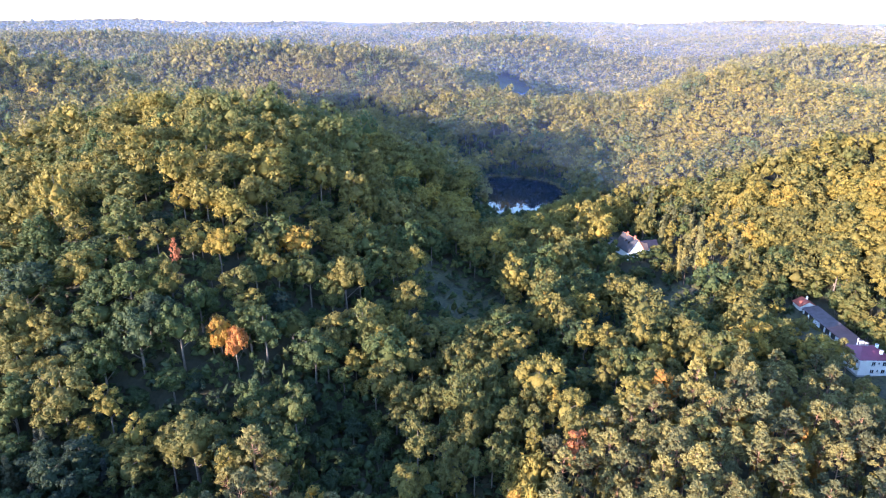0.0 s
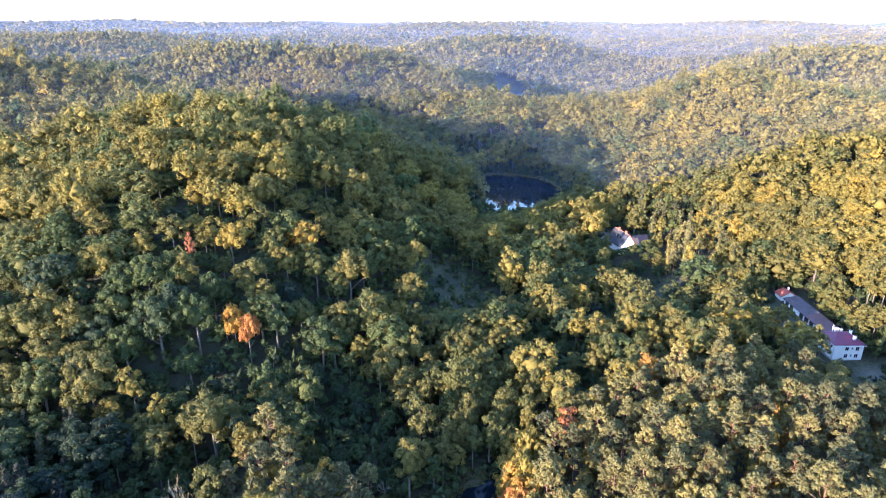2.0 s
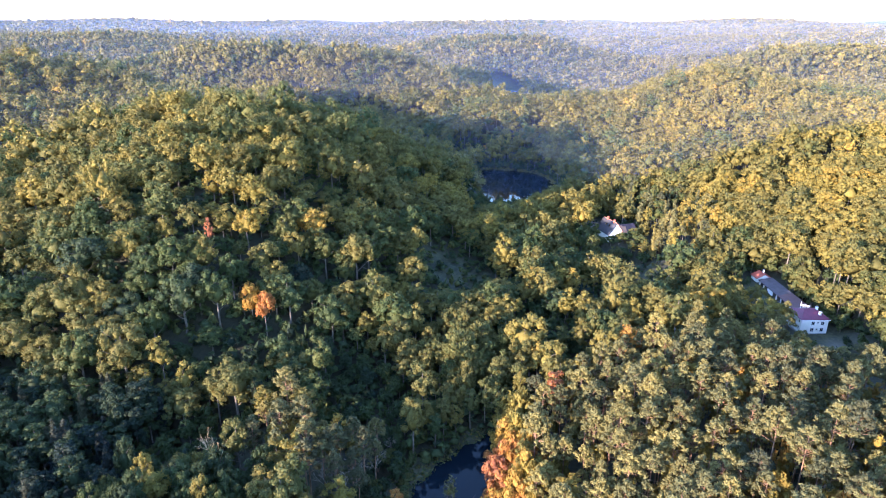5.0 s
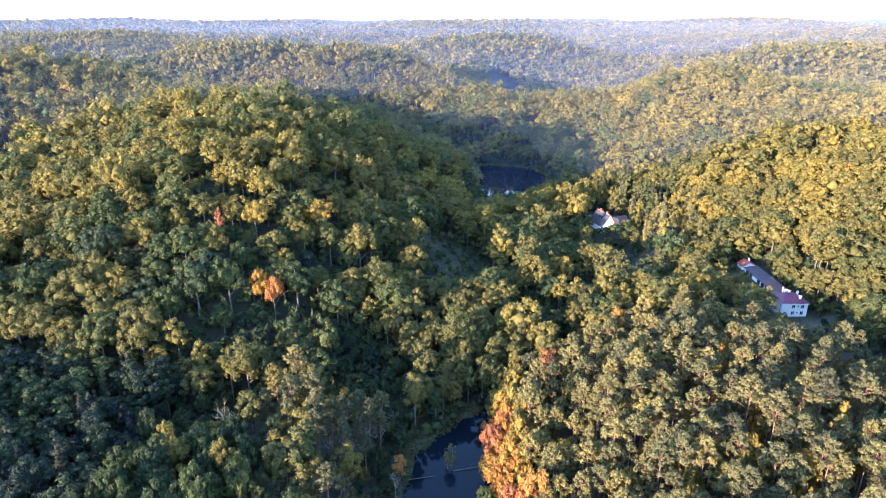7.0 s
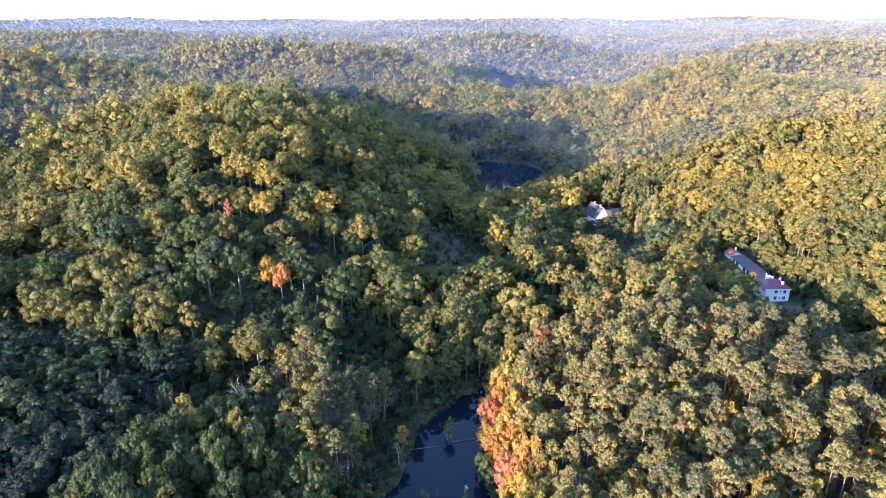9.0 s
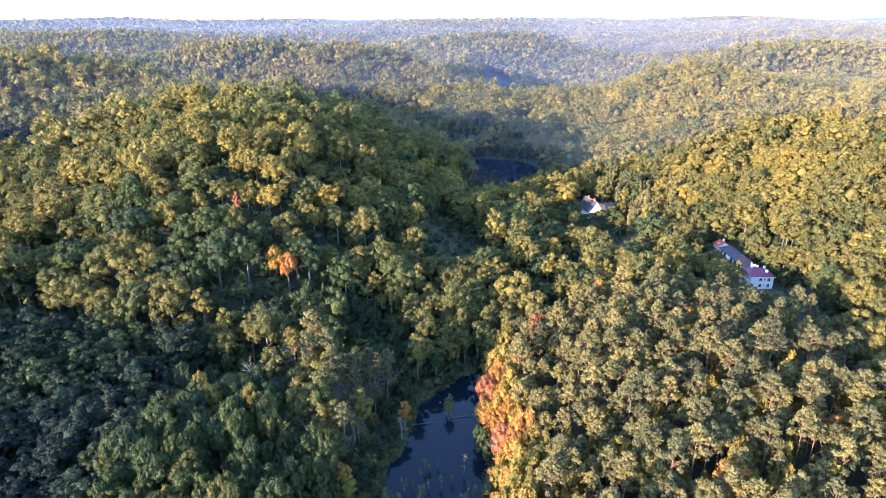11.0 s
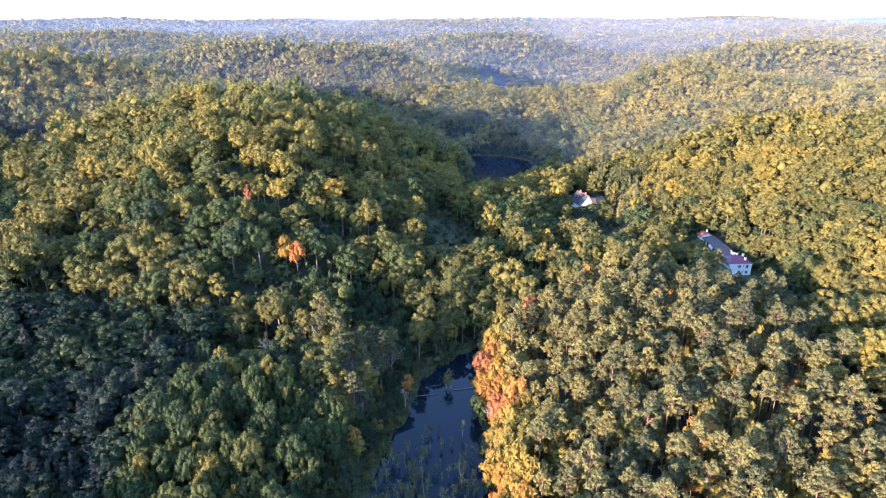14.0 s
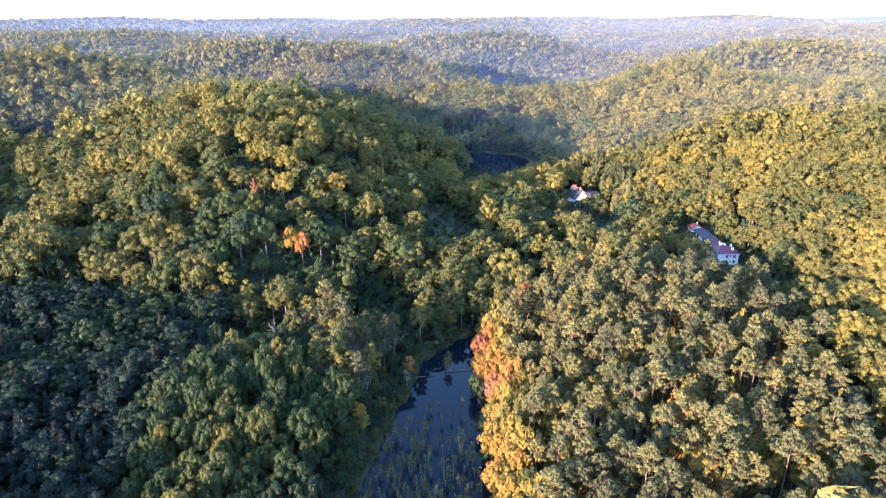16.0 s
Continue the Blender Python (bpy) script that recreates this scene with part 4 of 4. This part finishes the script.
def hut(x, y, z, w, d, e, rise, roof_mat, label):
    """A small building with a pitched roof."""
    t = new("hut")
    t.location = (x, y, z)
    boxes("wall", [(-w / 2, -d / 2, -1, w / 2, d / 2, e)], M_WALL, t)
    o = 0.4
    for sx in (-1, 1):
        slab("roof", [(sx * (w / 2 + o), -d / 2 - o, e - 0.2), (0, -d / 2 - o, e + rise), (0, d / 2 + o, e + rise), (sx * (w / 2 + o), d / 2 + o, e - 0.2)], 0.14, roof_mat, t)
    for sy in (-1, 1):
        solid("gable", [(-w / 2, sy * (d / 2 - 0.01), e), (w / 2, sy * (d / 2 - 0.01), e), (0, sy * (d / 2 - 0.01), e + rise - 0.1), (-w / 2, sy * (d / 2 - 0.2), e), (w / 2, sy * (d / 2 - 0.2), e), (0, sy * (d / 2 - 0.2), e + rise - 0.1)],
              [(0, 1, 2), (5, 4, 3), (0, 2, 5, 3), (1, 4, 5, 2), (0, 3, 4, 1)], M_WALL, t)
    window(t, -w / 4, -d / 2 - 0.005, e / 2 + 0.2, 0.9, 1.0)
    boxes("chimney", [(0.5, 0.4, e + rise - 0.8, 1.1, 1.0, e + rise + 0.9)], M_WHITE, t)
    return tagged(t, label, "hut")


def tiled_house():
    """A white house with a steep tiled roof, gabled dormers and a lower wing."""
    t = new("country_house")
    t.location, t.rotation_euler = (89.0, 291.0, 8.6), (0, 0, radians(16))
    w, d, e, r = 4.2, 6.5, 4.6, 10.4
    boxes("wall", [(-w, -d, -1.5, w, d, e)], M_WHITE, t, "white rendered wall")
    for sy in (-1, 1):
        a, b = sy * (d - 0.01), sy * (d - 0.25)
        solid("gable", [(-w, a, e), (w, a, e), (0, a, r - 0.2), (-w, b, e), (w, b, e), (0, b, r - 0.2)], [(0, 1, 2), (5, 4, 3), (0, 2, 5, 3), (1, 4, 5, 2), (0, 3, 4, 1)], M_WHITE, t)
    o = 0.5
    k = (r - e) / w
    slab("roof_slope", [(-w - o, -d - o, e - k * o), (0, -d - o, r), (0, d + o, r), (-w - o, d + o, e - k * o)], 0.18, M_SLATE, t, "dark slate-coloured roof slope")
    slab("roof_slope", [(w + o, -d - o, e - k * o), (0, -d - o, r), (0, d + o, r), (w + o, d + o, e - k * o)], 0.18, M_ORANGE, t, "orange tiled roof slope")
    for y in (-2.2, 0.6):
        zc = e + 0.55 * (r - e)
        slab("skylight", [(-w * 0.56, y - 0.5, zc - 0.45 + 0.12), (-w * 0.40, y - 0.5, zc + 0.45 + 0.32), (-w * 0.40, y + 0.5, zc + 0.45 + 0.32), (-w * 0.56, y + 0.5, zc - 0.45 + 0.12)], 0.08, M_GLASS, t)
    for y in (-4.6, -1.6, 1.4, 4.4):
        z0, z1, h = e + 1.0, e + 2.6, 1.1
        dm = solid("dormer", [(w - 0.4, y - h, z0), (w - 0.4, y + h, z0), (w - 0.4, y, z1 + 0.9), (0.6, y - h, z0), (0.6, y + h, z0), (0.6, y, z1 + 0.9)],
                   [(0, 1, 2), (5, 4, 3), (0, 3, 4, 1)], M_WHITE, t)
        for sy in (-1, 1):
            slab("dormer_roof", [(w + 0.1, y + sy * (h + 0.35), z0 - 0.5), (w + 0.1, y, z1 + 1.0), (0.2, y, z1 + 1.0), (0.2, y + sy * (h + 0.35), z0 - 0.5)], 0.14, M_ORANGE, dm)
    for y in (-4.0, 2.5):
        ch = boxes("chimney", [(-0.5, y - 0.4, r - 0.6, 0.3, y + 0.4, r + 1.2)], M_RED, t)
    for x in (-2.2, 0.0, 2.2):
        for z in (1.2, 3.4):
            window(t, x, -d - 0.005, z, 0.9, 1.2)
    boxes("wing_wall", [(w + 0.02, 0.0, -1.5, w + 12, 6.0, 3.2)], M_WHITE, t)
    for y0, y1 in ((-0.5, 3.0), (6.5, 3.0)):
        slab("wing_roof", [(w + 0.3, y0, 2.9), (w + 0.3, y1, 6.0), (w + 12.5, y1, 6.0), (w + 12.5, y0, 2.9)], 0.16, M_BROWNROOF, t, "brown tiled wing roof")
    # a front cross gable
    boxes("bay_wall", [(w + 0.02, -4.2, -1.5, w + 3.4, -0.6, 4.0)], M_WHITE, t)
    for y0 in (-4.6, -0.2):
        slab("bay_roof", [(1.0, y0, 3.7), (1.0, -2.4, 6.8), (w + 3.8, -2.4, 6.8), (w + 3.8, y0, 3.7)], 0.15, M_ORANGE, t)
    return tagged(t, "white country house with steep orange tiled roof and dormers", "house")


villa()
garages()
# (79, 284), (76, 288) and (80, 279) are added to shade the white wall
for i, (x, y, w, h, tn) in enumerate(((82.6, 280.0, 1.2, 0.75, 0.25), (87.0, 279.0, 1.2, 0.8, 0.22), (91.5, 280, 1.2, 1.0, 0.3), (95, 282, 1.2, 0.9, 0.22), (99.5, 283, 1.3, 0.95, 0.28), (101, 287, 1.2, 1.0, 0.4), (80, 274, 1.2, 0.9, 0.2), (85, 271, 1.3, 0.8, 0.25), (91, 272, 1.3, 0.9, 0.2), (97, 275, 1.2, 1.0, 0.3), (76, 279, 1.3, 1.2, 0.25), (103, 279, 1.3, 1.1, 0.3), (79, 284, 1.2, 1.5, 0.3), (76, 288, 1.2, 1.6, 0.3), (80, 279, 1.1, 1.2, 0.26), (88, 264, 1.2, 0.7, 0.2), (100, 266, 1.2, 0.8, 0.25), (107, 290, 1.3, 1.4, 0.5))):
    tagged(shrub(i, x, y, w, h, tn, "dark green garden tree before the white house", "garden_tree"), category="tree", group="garden trees")
for i, (x, y, w, h, tn) in enumerate(((147, 190, 1.3, 1.3, 0.35), (147, 197, 1.4, 1.5, 0.3), (147.5, 204, 1.3, 1.4, 0.42), (148, 211, 1.4, 1.6, 0.38), (148, 218, 1.3, 1.4, 0.3), (146, 184, 1.1, 1.0, 0.25), (147, 233, 1.5, 1.4, 0.3), (141, 233, 1.4, 1.3, 0.3), (146, 176, 1.2, 1.2, 0.3), (133, 232, 1.4, 1.6, 0.25), (129, 226, 1.3, 1.5, 0.3))):
    tagged(shrub(i, x, y, w, h, tn, "leafy green bush behind the outbuildings", "edge_bush"), category="bush", group="bushes behind the outbuildings")
hut(140.5, 226.0, 10.4, 6.5, 5.0, 2.8, 1.8, M_RED, "small hut with a red tiled roof behind the outbuildings")
tiled_house()
for i in range(9):
    x, y = 1960 + 55 * (i % 5) + 23 * (i % 2), 3040 + 40 * (i // 5) + 15 * (i % 3)
    far_house = hut(x, y, float(ground(x, y)) + 1, 14, 11, 8, 4, M_GREYROOF, "distant pale village house on the horizon")
    far_house.name, far_house["category"], far_house["group"] = "village_house", "house", "village on the horizon"
hut(67.8, 285.0, 5.0, 6.0, 5.0, 2.6, 1.6, M_MAROON, "small cream hut with a maroon roof among trees")


# ---- sheets that imitate haze and mist ----
def haze_sheet_material(name, dense, spot=False):
    """A translucent blue sheet that imitates haze, fainter upwards (or, for a spot, towards its rim)."""
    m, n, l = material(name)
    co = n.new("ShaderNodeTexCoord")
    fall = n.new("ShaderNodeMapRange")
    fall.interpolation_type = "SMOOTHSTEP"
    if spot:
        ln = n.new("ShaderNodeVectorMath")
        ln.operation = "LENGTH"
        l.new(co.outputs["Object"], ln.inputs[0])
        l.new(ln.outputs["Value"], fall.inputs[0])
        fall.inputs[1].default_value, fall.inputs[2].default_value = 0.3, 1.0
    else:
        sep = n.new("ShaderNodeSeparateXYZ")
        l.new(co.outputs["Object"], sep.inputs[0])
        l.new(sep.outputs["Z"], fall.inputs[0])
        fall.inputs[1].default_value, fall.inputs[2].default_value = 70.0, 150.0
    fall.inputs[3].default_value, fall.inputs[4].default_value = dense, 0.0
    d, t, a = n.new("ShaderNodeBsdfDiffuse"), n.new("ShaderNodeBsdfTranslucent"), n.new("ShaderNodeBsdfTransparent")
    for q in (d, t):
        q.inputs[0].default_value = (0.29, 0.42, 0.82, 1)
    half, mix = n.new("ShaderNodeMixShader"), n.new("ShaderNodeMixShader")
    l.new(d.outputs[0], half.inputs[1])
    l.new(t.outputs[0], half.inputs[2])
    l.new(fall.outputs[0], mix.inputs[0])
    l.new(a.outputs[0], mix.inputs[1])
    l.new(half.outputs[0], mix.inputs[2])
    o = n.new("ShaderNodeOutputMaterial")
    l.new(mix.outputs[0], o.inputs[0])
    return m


# upright translucent sheets across the camera's view imitate the haze of distance
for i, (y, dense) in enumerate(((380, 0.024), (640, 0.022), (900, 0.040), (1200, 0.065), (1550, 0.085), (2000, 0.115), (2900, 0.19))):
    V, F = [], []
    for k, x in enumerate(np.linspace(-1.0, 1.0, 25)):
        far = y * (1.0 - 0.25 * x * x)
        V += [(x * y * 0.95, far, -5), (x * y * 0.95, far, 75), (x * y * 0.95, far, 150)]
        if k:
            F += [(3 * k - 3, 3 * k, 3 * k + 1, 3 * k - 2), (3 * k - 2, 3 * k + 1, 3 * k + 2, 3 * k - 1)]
    tagged(new("haze_sheet", mesh_from("mist", V, F, [haze_sheet_material("mist", dense)])), "translucent blue sheet standing in for haze over the far woods", "haze", kind="structure")
an = np.linspace(0, 2 * math.pi, 40, endpoint=False)
V = [(0, 0, 0.06)] + [(math.cos(a), math.sin(a), 0) for a in an]
# a translucent disc stands in for the meadow's mist
pool = new("mist_disc", mesh_from("mist_disc", V, [(0, 1 + i, 1 + (i + 1) % 40) for i in range(40)], [haze_sheet_material("mist_pool", 0.25, True)]))
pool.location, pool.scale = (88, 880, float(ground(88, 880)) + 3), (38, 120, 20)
tagged(pool, "translucent disc standing in for low pale mist on the valley meadow", "mist", kind="structure")


# ---- reeds on the lake's shore ----
rng = np.random.default_rng(61)
X, Y = rng.uniform(0, 110, 14000), rng.uniform(370, 520, 14000)
d = shore(X, Y, PONDS[1])
ok = (d > -1.5) & (d < 3.5) & (Y > 418)
X, Y = X[ok], Y[ok]
at = np.stack([X, Y, np.maximum(ground(X, Y), WATER_Z[1]) + 0.5], 1)
me = mesh_from("reeds", *blades(rng, at, unit(rng.normal(size=at.shape) * (1, 1, 0.2)), 1.1, 0.3, 1.6), [M_BROAD_S])
me.attributes.new("tone", "FLOAT", "POINT").data.foreach_set("value", np.repeat(rng.uniform(0.42, 0.62, len(X)), 3).astype(np.float32))
tagged(new("reeds", me), "pale straw reeds fringing the forest lake", "reeds", kind="stuff")


# ---- undergrowth that fills the wood between the trunks ----
ug = []
for i in range(6):
    r2 = np.random.default_rng(900 + i)
    ug.append((broad_crown(r2, 3.6, 2.4, 0.3, 1, 20, 0.8, 0.45, (OCT_V, OCT_F)), stick((0, 0, -0.5), (0, 0, 1.5), 0.05, 0.03, 3)))
rng = np.random.default_rng(77)
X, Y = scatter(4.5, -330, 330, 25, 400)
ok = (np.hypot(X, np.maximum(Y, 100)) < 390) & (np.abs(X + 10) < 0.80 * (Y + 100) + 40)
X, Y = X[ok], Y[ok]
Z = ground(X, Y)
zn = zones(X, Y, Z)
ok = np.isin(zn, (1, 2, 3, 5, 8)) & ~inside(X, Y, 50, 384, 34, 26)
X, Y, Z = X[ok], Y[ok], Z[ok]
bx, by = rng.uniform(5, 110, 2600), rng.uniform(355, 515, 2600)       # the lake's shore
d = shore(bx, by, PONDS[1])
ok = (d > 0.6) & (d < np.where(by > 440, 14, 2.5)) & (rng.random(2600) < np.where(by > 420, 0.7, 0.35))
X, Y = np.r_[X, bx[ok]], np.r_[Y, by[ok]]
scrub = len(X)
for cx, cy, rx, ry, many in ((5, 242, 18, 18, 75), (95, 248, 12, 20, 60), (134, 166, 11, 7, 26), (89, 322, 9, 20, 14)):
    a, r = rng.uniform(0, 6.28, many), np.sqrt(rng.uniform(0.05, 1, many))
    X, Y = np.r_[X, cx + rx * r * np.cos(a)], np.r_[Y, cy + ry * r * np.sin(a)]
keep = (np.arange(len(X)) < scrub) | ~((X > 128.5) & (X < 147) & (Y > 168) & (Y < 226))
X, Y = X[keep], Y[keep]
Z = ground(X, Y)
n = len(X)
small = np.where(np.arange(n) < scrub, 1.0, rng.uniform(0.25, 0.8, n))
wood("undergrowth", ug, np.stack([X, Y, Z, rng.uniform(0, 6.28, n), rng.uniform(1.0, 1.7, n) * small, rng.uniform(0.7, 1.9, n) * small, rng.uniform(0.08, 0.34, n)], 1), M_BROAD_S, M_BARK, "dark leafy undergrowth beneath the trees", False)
